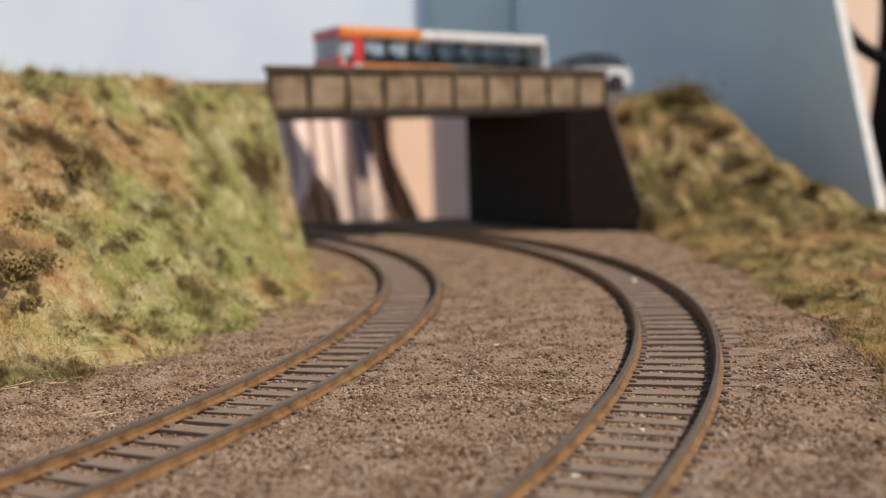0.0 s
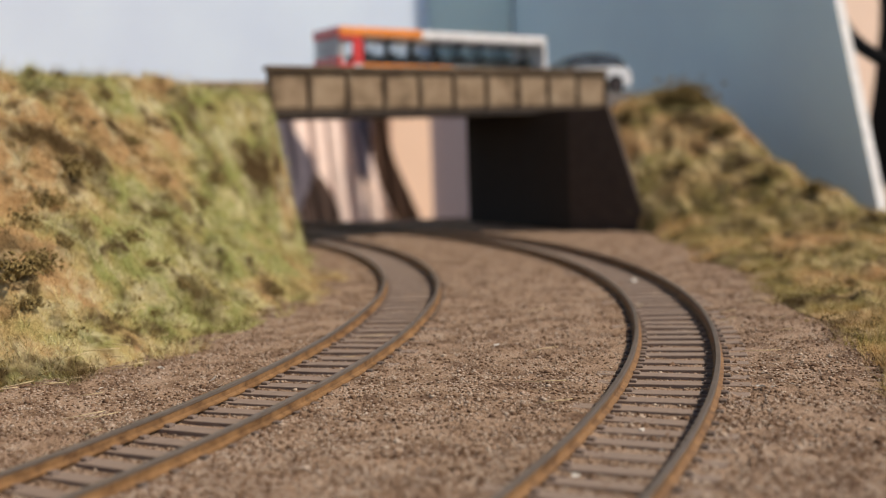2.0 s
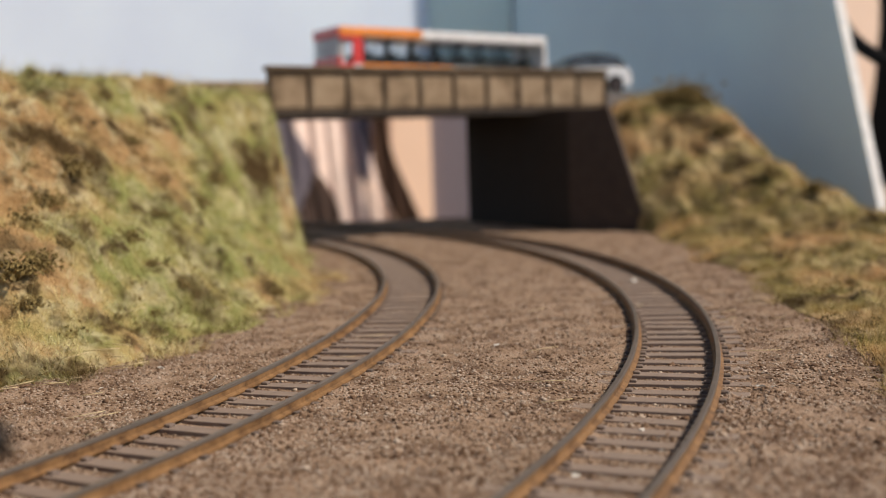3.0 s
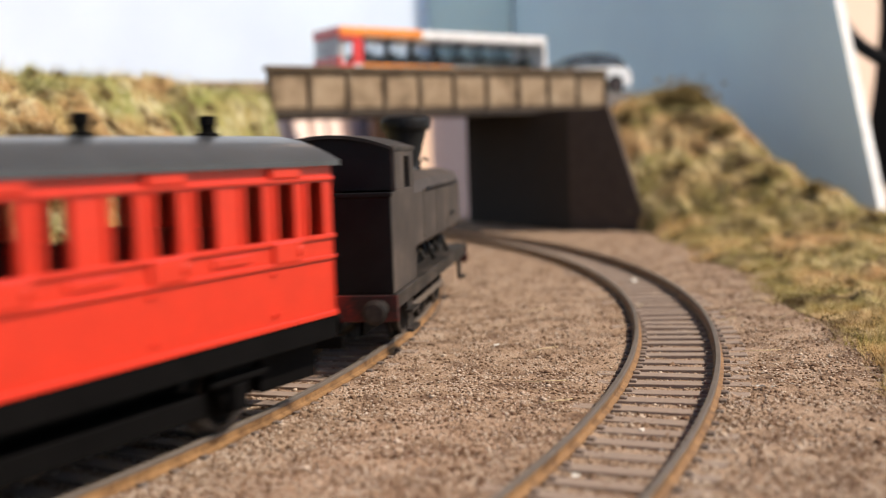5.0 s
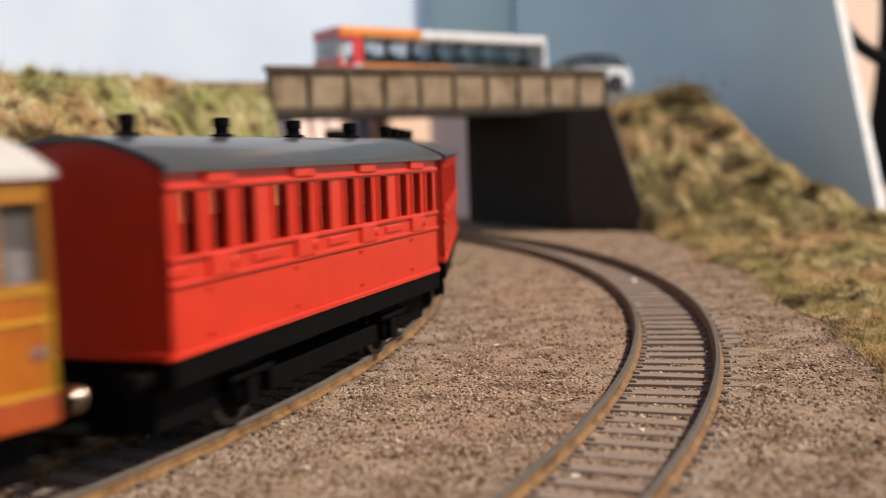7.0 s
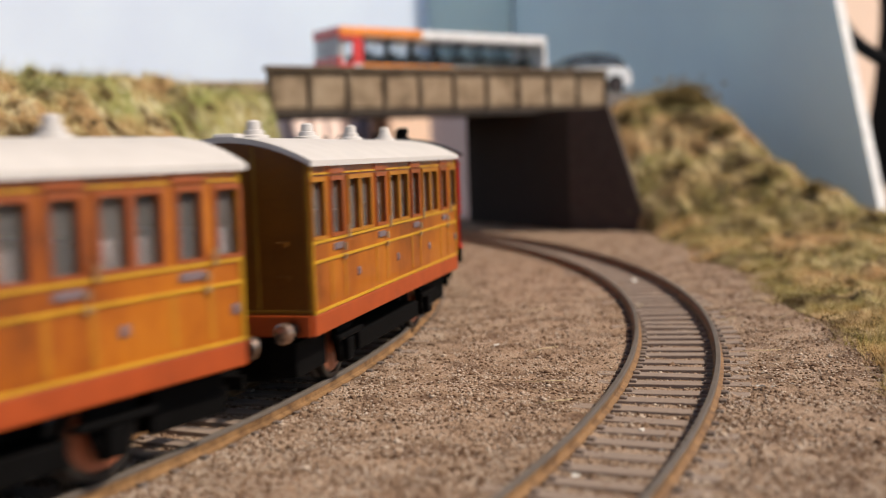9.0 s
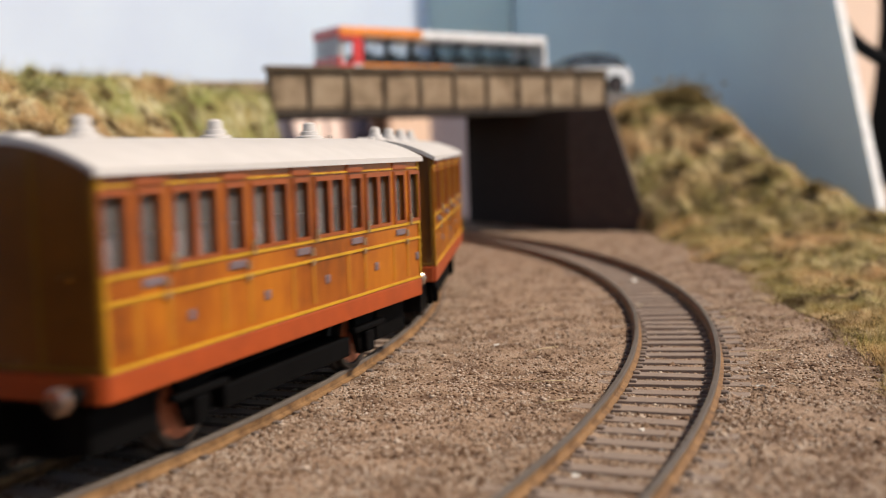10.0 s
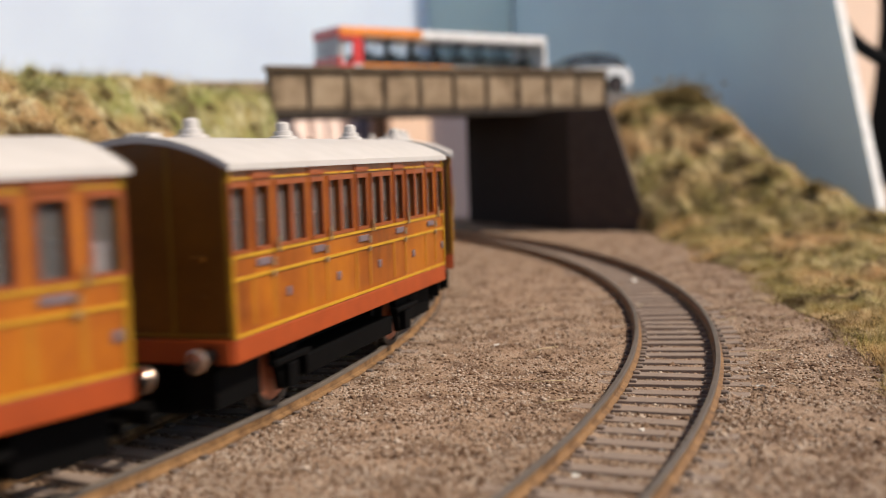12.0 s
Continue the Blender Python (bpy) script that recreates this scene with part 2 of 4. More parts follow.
BOARD_A = Vector((71.0, 1000.0))       # corner of the two sky boards
BOARD_B = Vector((231.0, 560.0))      # free end of the side board


def board_x(y):
    """Ridge of the outer bank."""
    return 64 + (900 - y) * (182 - 64) / 460


def left_foot(th):
    """Radius at which the inner bank meets the ballast."""
    return 358 + 10 * smooth01(-0.2, -0.05, th) + 2 * smooth01(0.0, 0.2, th) + 11 * smooth01(0.27, 0.42, th) + 5 * math.sin(th * 17) - 19 * smooth01(-0.13, -0.4, th)


def left_height(x, y):
    r = math.hypot(x - CX, y - CY)
    th = math.atan2(y - CY, x - CX)
    f = left_foot(th)
    steep = 85 - 69 * smooth01(0.1, 0.4, th)
    u = smooth01(f, f - steep, r)
    lin = min(1, max(0, (f - r) / steep))
    h = (71 + 3 * smooth01(0, 0.3, th)) * (0.55 * lin + 0.45 * u)
    bumps = 9 * nz(x, y, 34, 1) + 9 * nz(x, y, 17, 2) + 4.5 * nz(x, y, 7, 3) + 1.2 * nz(x, y, 2.5, 4)
    return h + bumps * min(1, (f - r) / 18) if r < f else -1.5


def right_foot(y):
    return float(np.interp(y, (190, 243, 300, 356, 530), (84, 90, 97, 102, 103))) - 18 * smooth01(533, 553, y) + 3 * math.sin(y / 17) * (1 - smooth01(470, 515, y))


def right_height(x, y):
    f = right_foot(y)
    top = float(np.interp(y, (250, 380, 425, 465, 505, 530, 556, 573, 592, 630, 690), (7, 7, 7, 12, 19, 28, 38, 54, 66, 73, 75)))
    b = max(board_x(y), f + 20)
    u = min(1.0, (x - f) / (b - f))
    p = 0.5 + 0.4 * smooth01(390, 470, y) - 0.8 * smooth01(505, 552, y)
    bumps = (5 * nz(x, y, 30, 5) + 3.5 * nz(x, y, 13, 6) + 3 * nz(x, y, 6, 7) + 1.0 * nz(x, y, 2.4, 8)) * (1 - 0.5 * smooth01(540, 600, y))
    back = 1 - 0.9 * smooth01(b + 4, b + 60, x)
    return (top * max(0, u) ** p + bumps * min(1, (x - f) / 14)) * back + 1 if x > f else -1.5


def ground_height(x, y):
    r = math.hypot(x - CX, y - CY)
    th = math.atan2(y - CY, x - CX)
    d0, d1 = abs(r - radius("inner", th)), r - radius("outer", th)
    level = 1.05
    if d0 < 9 or abs(d1) < 9:
        level = 0.32
    elif 9 <= d1 < 17:
        level = 0.75
    return level + 0.3 * nz(x, y, 40, 9) + 0.3 * nz(x, y, 7, 11)


def build_ground():
    s = Shape()
    n0, n1 = 190, 240
    xs = [-260 + 470 * i / n0 for i in range(n0 + 1)]
    ys = [90 + 598 * i / n1 for i in range(n1 + 1)]
    s.add([(x, y, ground_height(x, y)) for y in ys for x in xs], [(j * (n0 + 1) + i, j * (n0 + 1) + i + 1, (j + 1) * (n0 + 1) + i + 1, (j + 1) * (n0 + 1) + i) for j in range(n1) for i in range(n0)], True)
    tagged(part("ground", s, M_BALLAST), "brown crushed-stone ballast bed glued over the layout", "ground", kind="structure")
    s = Shape()
    plan = ((-1100, -500), (700, -500), (700, 1080), (62, 1080), (62, 690), (-150, 690), (-215, 820), (-1100, 820))
    n = len(plan)
    s.add([(x, y, -22) for x, y in plan] + [(x, y, -2) for x, y in plan], [(i, (i + 1) % n, n + (i + 1) % n, n + i) for i in range(n)] + [tuple(range(n)), tuple(range(2 * n - 1, n - 1, -1))])
    tagged(part("baseboard", s, M_BASE), "brown painted flat baseboard under the model railway", "baseboard", kind="structure")


def near_rail(x, y):
    r = math.hypot(x - CX, y - CY)
    th = math.atan2(y - CY, x - CX)
    return min(abs(r - radius("inner", th)), abs(r - radius("outer", th)))


def build_stones(name, total, lo, hi, mat, label, seed):
    rng = random.Random(seed)
    vs, fs = [], []
    count = 0
    corners = ((1, 0, 0), (-0.5, 0.85, 0), (-0.5, -0.85, 0), (0.3, 0.4, 0.8), (-0.4, -0.1, 0.9))
    while count < total:
        y = 118 + 440 * rng.random() ** 1.9
        x = rng.uniform(-0.46, 0.46) * y
        d = near_rail(x, y)
        if not -250 < x < 200 or 7.6 < d < 9.9:
            continue
        # crumbs lie in drifts, denser here and there
        if nz(x, y, 9, 51) + rng.uniform(-0.5, 0.5) < -0.25:
            continue
        size = rng.uniform(lo, hi) * (rng.uniform(1.4, 2.0) if rng.random() < 0.05 else 1)
        z = ground_height(x, y) + size * 0.05
        turn = rng.uniform(0, 6.3)
        c, sn = math.cos(turn), math.sin(turn)
        o = len(vs)
        for dx, dy, dz in corners:
            k = size * rng.uniform(0.7, 1.25)
            vs.append(((x + k * (dx * c - dy * sn)) * MM, (y + k * (dx * sn + dy * c)) * MM, (z + dz * k * 0.6) * MM))
        fs += [(o, o + 1, o + 3), (o + 1, o + 4, o + 3), (o + 1, o + 2, o + 4), (o + 2, o, o + 4), (o, o + 3, o + 4), (o, o + 2, o + 1)]
        count += 1
    me = bpy.data.meshes.new(name)
    me.from_pydata(vs, [], fs)
    me.materials.append(mat)
    me.polygons.foreach_set("use_smooth", [True] * len(fs))
    tagged(new(name, me), label, "gravel", kind="stuff")


def build_bank(name, points, height, label, mat):
    """points(u, v) gives the plan; u and v run from 0 to 1."""
    s = Shape()
    n0, n1 = 260, 130
    vs = []
    for j in range(n1 + 1):
        for i in range(n0 + 1):
            x, y = points(i / n0, j / n1)
            vs.append((x, y, height(x, y)))
    s.add(vs, [(j * (n0 + 1) + i, j * (n0 + 1) + i + 1, (j + 1) * (n0 + 1) + i + 1, (j + 1) * (n0 + 1) + i) for j in range(n1) for i in range(n0)], True)
    return tagged(part(name, s, mat), label, "embankment", kind="structure")


def left_plan(u, v):
    th = -0.62 + 1.09 * u
    r = left_foot(th) + 2 - 190 * v
    return CX + r * math.cos(th), CY + r * math.sin(th)


def right_plan(u, v):
    y = 175 + 470 * u
    f = right_foot(y)
    w = max(board_x(y) - f, 22)
    return f - 1 + (w + 1) * v * 1.45, y


def blades(name, plan, height, count, seed, label, bare, mat=None):
    rng = random.Random(seed)
    vs, fs = [], []
    for _ in range(count):
        u, v = rng.random(), rng.random() ** 1.2
        x, y = plan(u, v)
        z = height(x, y)
        if z < -1 or (bare and v < 0.05 and rng.random() < 0.6) or nz(x, y, 14, 21) > (0.38 if bare else 0.02):
            continue
        L = rng.uniform(1.8, 5.0) * (1 if rng.random() < 0.93 else 2.3)
        w = rng.uniform(0.03, 0.075)
        a = rng.uniform(0, 6.283)
        lean = rng.uniform(0.3, 1.65)
        b = rng.uniform(0, 6.283)
        dx, dy, dz = math.cos(b) * math.sin(lean), math.sin(b) * math.sin(lean), math.cos(lean)
        ox, oy = math.cos(a) * w, math.sin(a) * w
        o = len(vs)
        vs += [(x - ox, y - oy, z - 0.4), (x + ox, y + oy, z - 0.4), (x + dx * L * 0.6 + ox * 0.8, y + dy * L * 0.6 + oy * 0.8, z + dz * L * 0.6), (x + dx * L * 0.6 - ox * 0.8, y + dy * L * 0.6 - oy * 0.8, z + dz * L * 0.6), (x + dx * L * 1.05, y + dy * L * 1.05, z + dz * L * 0.8)]
        fs += [(o, o + 1, o + 2, o + 3), (o + 3, o + 2, o + 4)]
    me = bpy.data.meshes.new(name)
    me.from_pydata([(a * MM, b * MM, c * MM) for a, b, c in vs], [], fs)
    me.materials.append(mat or M_BLADE)
    return tagged(new(name, me), label, "grass", kind="stuff")


def left_fringe(u, v):
    th = -0.62 + 1.0 * u
    r = left_foot(th) + 7 + 5 * nz(th * 400, 3, 20, 41) - 15 * v
    return CX + r * math.cos(th), CY + r * math.sin(th)


def right_fringe(u, v):
    y = 175 + 345 * u
    return right_foot(y) - 3 - 4 * nz(y, 5, 12, 43) + 15 * v, y


def left_low(x, y):
    return max(left_height(x, y), ground_height(x, y))


def right_low(x, y):
    return max(right_height(x, y), ground_height(x, y))


def foliage(s, rng, at, size, n):
    """Small bent leaf scraps heaped round a spot."""
    for _ in range(n):
        p = Vector(at) + Vector((rng.gauss(0, 0.42), rng.gauss(0, 0.42), abs(rng.gauss(0.2, 0.3)))) * size
        a = Vector((rng.uniform(-1, 1), rng.uniform(-1, 1), rng.uniform(-0.3, 1))).normalized()
        b = a.orthogonal().normalized()
        k = min(size, 9) * rng.uniform(0.07, 0.2)
        s.add([p - a * k, p + b * k * 0.7, p + a * k * 1.3, p - b * k * 0.6 + a * k * 0.2, p + a.cross(b) * k * 0.5], [(0, 1, 4), (1, 2, 4), (2, 3, 4), (3, 0, 4)])


SCRUB_LEFT = ((-98, 244, 6), (-95, 250, 4.5), (-94, 240, 3.5), (-87, 295, 4.5), (-103, 302, 6), (-103, 282, 5), (-103, 262, 5), (-83, 359, 5), (-81, 386, 4.5), (-88, 331, 3), (-71, 288, 3), (-76, 278, 2.4), (-63, 302, 1.6), (-52, 330, 3), (-62, 278, 1.6), (-68, 253, 1.8), (-93, 262, 3), (-79, 256, 2.2), (-79, 288, 2.5), (-101, 352, 4))


def build_scrub():
    """Foam scraps over the banks, and the few bushes that stand out."""
    rng = random.Random(3)
    for plan, height, n, label in ((left_plan, left_height, 420, "dark brown and green foam scraps strewn over the bank"), (right_plan, right_height, 170, "dark brown and olive foam scraps strewn over the bank")):
        s = Shape()
        for _ in range(n):
            x, y = plan(rng.uniform(0.05, 0.98), 0.6 * rng.random() ** 2)
            foliage(s, rng, (x, y, max(0, height(x, y))), rng.uniform(0.8, 3.6), 24)
        tagged(part("scrub", s, M_SCRUB), label, "scrub", kind="stuff")
    bushes = [(x, y, right_height, k) for x, y, k in ((132, 600, 15), (141, 597, 13), (150, 566, 7), (161, 520, 6), (170, 486, 6), (104, 590, 5), (113, 470, 3.4), (122, 545, 5))]
    bushes += [(x, y, left_height, k) for x, y, k in SCRUB_LEFT]
    for x, y, height, size in bushes:
        z = max(0, height(x, y))
        v = thing("shrub", "dark brown-green foam shrub growing on the embankment", "shrub", "shrubs on the banks", pose(x * MM, y * MM, z * MM))
        twigs = Shape()
        for _ in range(7):
            a, h = rng.uniform(0, 6.28), size * rng.uniform(0.5, 1.0)
            twigs.rod((0, 0, -1), (math.cos(a) * size * 0.5, math.sin(a) * size * 0.5, h * 0.8), 0.02 * size + 0.05, 5)
        part("twigs", twigs, M_SCRUB, v)
        s = Shape()
        foliage(s, rng, (0, 0, 0), size, int(60 + size * 26))
        tagged(part("leaves", s, M_SCRUB, v), kind="stuff")


def build_litter():
    """Pale chips and straws lying on the ballast."""
    rng = random.Random(8)
    pale = plain("pale_chip", (0.75, 0.72, 0.66), 0.7)
    straw = plain("dry_straw", (0.62, 0.5, 0.3), 0.7)
    for x, y, k in ((11.5, 245, 1.0), (63, 353, 1.3), (58, 195, 1.1), (60, 194, 0.7), (-48, 218, 1.2), (-63, 232, 0.8), (18, 148, 0.9), (31, 170, 0.7), (-70, 212, 0.9), (32, 158, 0.8), (-28, 300, 0.7), (70, 300, 0.8)):
        s = Shape()
        vs = [Vector((rng.uniform(-1, 1), rng.uniform(-0.7, 0.7), rng.uniform(0, 0.9))) * k for _ in range(7)]
        bm = bmesh.new()
        for v in vs:
            bm.verts.new(v)
        bmesh.ops.convex_hull(bm, input=bm.verts[:])
        loose = [v for v in bm.verts if not v.link_faces]
        bmesh.ops.delete(bm, geom=loose, context="VERTS")
        o = part("stone_chip", s.take(bm), pale)
        o.location = (x * MM, y * MM, (ground_height(x, y) + 0.2) * MM)
        tagged(o, "small pale stone chip lying on the ballast", "stone", "pale chips")
    for k in range(60):
        y = rng.uniform(165, 300)
        x = rng.choice((-1, 1)) * rng.uniform(50, 85) * (1 if rng.random() < 0.8 else 0.3)
        if k >= 26:
            th = rng.uniform(-0.42, -0.1)
            r = left_foot(th) + rng.uniform(-7, 5)
            x, y = CX + r * math.cos(th), CY + r * math.sin(th)
        a, L = rng.uniform(-0.6, 0.6), rng.uniform(3, 9)
        z = left_low(x, y) + 0.5
        o = part("straw", Shape().rod((0, 0, 0), (L * math.cos(a), L * math.sin(a), rng.uniform(0, 1.0)), 0.09, 5), straw)
        o.location = (x * MM, y * MM, z * MM)
        tagged(o, "thin dry straw fibre lying on the ground", "straw", "straws")


# ---------------------------------------------------------------- boards, bridge


def wall_between(name, a, b, z0, z1, thick, mat, label, slope=0.0, z_end=None):
    """An upright board from a to b in plan; its end at b leans by slope."""
    a, b = Vector(a), Vector(b)
    d = (b - a).normalized()
    n = Vector((-d.y, d.x)) * thick
    s = Shape()
    e = b - d * slope
    vs = [(*a, z0), (*b, z0), (*e, z_end or z1), (*a, z1)]
    vs += [(x + n.x, y + n.y, z) for x, y, z in vs]
    s.add(vs, [(0, 1, 2, 3), (4, 7, 6, 5), (0, 4, 5, 1), (2, 6, 7, 3), (0, 3, 7, 4)])
    s.mat = 1
    s.add([vs[1], vs[5], vs[6], vs[2]], [(0, 1, 2, 3)])
    return tagged(part(name, s, (mat, M_EDGE)), label, "backdrop board", kind="structure")


def build_boards():
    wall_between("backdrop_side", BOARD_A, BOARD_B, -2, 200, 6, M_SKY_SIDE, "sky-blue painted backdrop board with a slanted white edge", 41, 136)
    # The back board's shaded end, made as a separate board with tinted blue.
    wall_between("backdrop_corner", (-7, 1030), BOARD_A, 84, 330, -6, M_SKY_B, "backdrop board in the corner, its blue tinted for the shade on it")
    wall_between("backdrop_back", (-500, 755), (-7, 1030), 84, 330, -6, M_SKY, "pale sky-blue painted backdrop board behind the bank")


G0, G1 = Vector((-78.0, 500.0)), Vector((95.0, 612.0))


def build_bridge():
    d = (G1 - G0).normalized()
    length = (G1 - G0).length
    turn = math.degrees(math.atan2(d.y, d.x))
    b = thing("road_bridge", "brown weathered concrete road bridge with a panelled girder over both tracks", "bridge", m=pose(G0.x * MM, G0.y * MM, 0, 0, 0, turn))
    part("girder", Shape().box(0, length, 0, 2.2, 64.5, 86.5, 0.3), M_CONC_DARK, b)
    part("top_flange", Shape().box(-1, length + 1, -2.2, 3.6, 84.6, 87.2, 0.4), M_CONC_DARK, b)
    # The flange's shadow is painted in by the darkened card colour.
    part("bottom_flange", Shape().box(-1, length + 1, -2.4, 3.0, 62.6, 65.6, 0.4), M_BRIDGE_SHADE, b)
    panels = 10
    for i in range(panels + 1):
        x = length * i / panels
        part("stiffener", Shape().box(max(0, x - 0.9), min(length, x + 0.9), -1.9, 0.3, 65.4, 84.8, 0.2), M_CONC_DARK, b)
    for i in range(panels):
        x0, x1 = length * i / panels + 1.6, length * (i + 1) / panels - 1.6
        part("panel", Shape().box(x0, x1, -0.7, 0.2, 67.4, 82.6, 0.6), M_CONC, b)
    part("deck", Shape().box(-60, length + 26, 3.8, 94.8, 66, 75), M_ROAD, b, "grey road deck")
    part("far_girder", Shape().box(0, length, 95.2, 98, 64.5, 86.5, 0.3), M_CONC, b)
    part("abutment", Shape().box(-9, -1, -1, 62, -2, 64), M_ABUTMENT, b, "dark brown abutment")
    line = [(104, 536, 0.0), (86, 547, 64), (67, 558, 64)] + [(CX + 530 * math.cos(a), CY + 530 * math.sin(a), 64) for a in (0.47, 0.52, 0.57, 0.625)]
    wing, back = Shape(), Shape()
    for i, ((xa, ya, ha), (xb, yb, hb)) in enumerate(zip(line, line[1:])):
        # The stretch under the bridge gets the colour with shade in it.
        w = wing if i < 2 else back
        dx, dy = xb - xa, yb - ya
        k = 4 / math.hypot(dx, dy)
        nx, ny = dy * k, -dx * k
        nx, ny = (nx, ny) if nx > 0 else (-nx, -ny)
        vs = [(xa, ya, -2), (xb, yb, -2), (xb, yb, hb), (xa, ya, ha)]
        vs += [(x + nx, y + ny, z) for x, y, z in vs]
        w.add(vs, [(0, 1, 2, 3), (4, 7, 6, 5), (0, 4, 5, 1), (1, 5, 6, 2), (2, 6, 7, 3), (3, 7, 4, 0)])
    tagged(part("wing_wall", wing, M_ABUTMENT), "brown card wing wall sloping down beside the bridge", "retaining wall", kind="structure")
    tagged(part("retaining_wall", back, M_BRIDGE_SHADE), "brown card retaining wall beside the track, darkened for the bridge's shade", "retaining wall", kind="structure")
    return b


# ---------------------------------------------------------------- rolling stock
WHEELS = []


def wheelset(parent, y, r, tyre, centre, spokes=0):
    w = thing("wheelset", "", "")
    w.parent = parent
    w.location = (0, y * MM, r * MM)
    part("axle", Shape().rod((-8, 0, 0), (8, 0, 0), 1.0), tyre, w)
    for sx in (-1, 1):
        s = Shape().lathe((sx * 7.0, 0, 0), (sx, 0, 0), ((0, 0.9), (0, r + 0.9), (0.6, r + 0.9), (0.9, r), (2.6, r - 0.1), (2.6, r - 1.1), (2.1, r - 1.2), (2.1, 0.4)), 28)
        s.mat = 1
        s.lathe((sx * 9.0, 0, 0), (sx, 0, 0), ((0, r - 1.3), (0.35, r - 1.4), (0.35, 1.6), (1.0, 1.5), (1.2, 0.9)), 24)
        for k in range(spokes):
            a = math.pi * 2 * k / spokes
            s.rod((sx * 9.4, 0, 0), (sx * 9.3, math.cos(a) * (r - 1.4), math.sin(a) * (r - 1.4)), 0.35, 6)
        part("wheel", s, (tyre, centre), w)
    WHEELS.append((w, y, r))
    return w


def track_pose(s):
    """Place and heading of a point s mm along the inner track."""
    th = s / 401.6
    # the line falls gently towards the bridge
    grade = float(np.interp(s, (-250, -60), (1.0, -0.8)))
    return Vector((*on_track("inner", th), RAIL + grade))


TRAVEL = ((0, -824.0), (3.2, -452.6), (4.8, -274.0), (5.0, -253.8), (6.0, -156.9), (7.0, -62.9), (7.4, -29.0), (9.0, 98.5), (10.5, 212.2), (12.0, 326.3))


def travelled(t):
    ts, ss = [p[0] for p in TRAVEL], [p[1] for p in TRAVEL]
    return float(np.interp(t, ts, ss))


def smooth_travel(t):
    return sum(travelled(min(12, max(0, t + d))) + min(0, t + d) * 116 + max(0, t + d - 12) * 76 for d in (-0.3, -0.2, -0.1, 0, 0.1, 0.2, 0.3)) / 7


def vehicle_pose(centre, base):
    a, b = track_pose(centre - base / 2), track_pose(centre + base / 2)
    d = b - a
    return Matrix.Translation((a + b) / 2 * MM) @ Matrix.Rotation(math.atan2(-d.x, d.y) - 0.0125, 4, "Z") @ Matrix.Rotation(math.atan2(d.z, math.hypot(d.x, d.y)), 4, "X")


VEHICLES = []
M_RED = plain("red_plastic", (0.56, 0.027, 0.009), 0.38, spread=0.06, coat=0.15)
M_RED_DARK = plain("dark_interior", (0.05, 0.02, 0.018), 0.8)
M_ROOF_GREY = plain("dark_grey_roof", (0.05, 0.056, 0.065), 0.3, coat=0.25)
M_BLACK = plain("black_plastic", (0.0035, 0.0032, 0.0032), 0.7, spread=0.25)
M_BLACK.node_tree.nodes["Principled BSDF"].inputs["Specular IOR Level"].default_value = 0.05
M_TEAK = material("golden_teak", ((0.2, (0.13, 0.03, 0.002)), (0.4, (0.29, 0.070, 0.002)), (0.6, (0.385, 0.108, 0.003)), (0.85, (0.46, 0.148, 0.004))), 90, 0.35, 0, 0.03, 700, coat=0.3, stretch=(1, 1, 0.35))
# Teak darkened for the coach ends: their shade is put into the colour.
M_TEAK_END = material("shaded_teak_end", ((0.2, (0.10, 0.034, 0.002)), (0.8, (0.165, 0.058, 0.003))), 90, 0.4, coat=0.2)
M_LIGHT_TEAK = plain("light_teak", (0.39, 0.15, 0.008), 0.4, coat=0.2)
M_FRAME = plain("russet_frame", (0.27, 0.062, 0.013), 0.4, coat=0.2)
M_SOLE = plain("russet_solebar", (0.33, 0.052, 0.005), 0.5)
M_LINE = plain("yellow_lining", (0.52, 0.275, 0.013), 0.4)
# Shaded copy of the yellow lining for the ends.
M_LINE_END = plain("shaded_yellow_lining", (0.22, 0.11, 0.006), 0.5)
M_WHITE_ROOF = plain("off_white_roof", (0.55, 0.52, 0.50), 0.55, spread=0.04)
M_LINING = plain("pale_interior", (0.5, 0.45, 0.38), 0.8)
M_SEAT = plain("grey_seat", (0.09, 0.075, 0.08), 0.8)
M_BRASS = plain("brass_handle", (0.45, 0.33, 0.2), 0.35, 0.6)
M_GREYMARK = plain("grey_lettering", (0.16, 0.115, 0.125), 0.5)
M_WHEEL_RED = plain("russet_wheel", (0.42, 0.13, 0.06), 0.4)
M_TYRE = plain("dark_tyre", (0.03, 0.026, 0.024), 0.4, 0.4)
M_BUFFER = plain("copper_buffer", (0.5, 0.36, 0.28), 0.25, 0.8)
M_LOCO = material("weathered_black", ((0.2, (0.010, 0.009, 0.008)), (0.55, (0.026, 0.021, 0.018)), (0.85, (0.06, 0.048, 0.041))), 120, 0.55, 0, 0.1, 900)
M_LOCO.node_tree.nodes["Principled BSDF"].inputs["Specular IOR Level"].default_value = 0.3
M_LOCO_SIDE = material("weathered_grey_brown", ((0.2, (0.026, 0.019, 0.016)), (0.55, (0.048, 0.036, 0.030)), (0.85, (0.085, 0.064, 0.052))), 100, 0.6, 0, 0.1, 900)
# Black of the chimney; on bunker and cab backs it carries their shade.
M_LOCO_BACK = plain("back_shade_chimney_black", (0.006, 0.0056, 0.006), 0.45, spread=0.3)
M_LOCO_BACK.node_tree.nodes["Principled BSDF"].inputs["Specular IOR Level"].default_value = 0.22
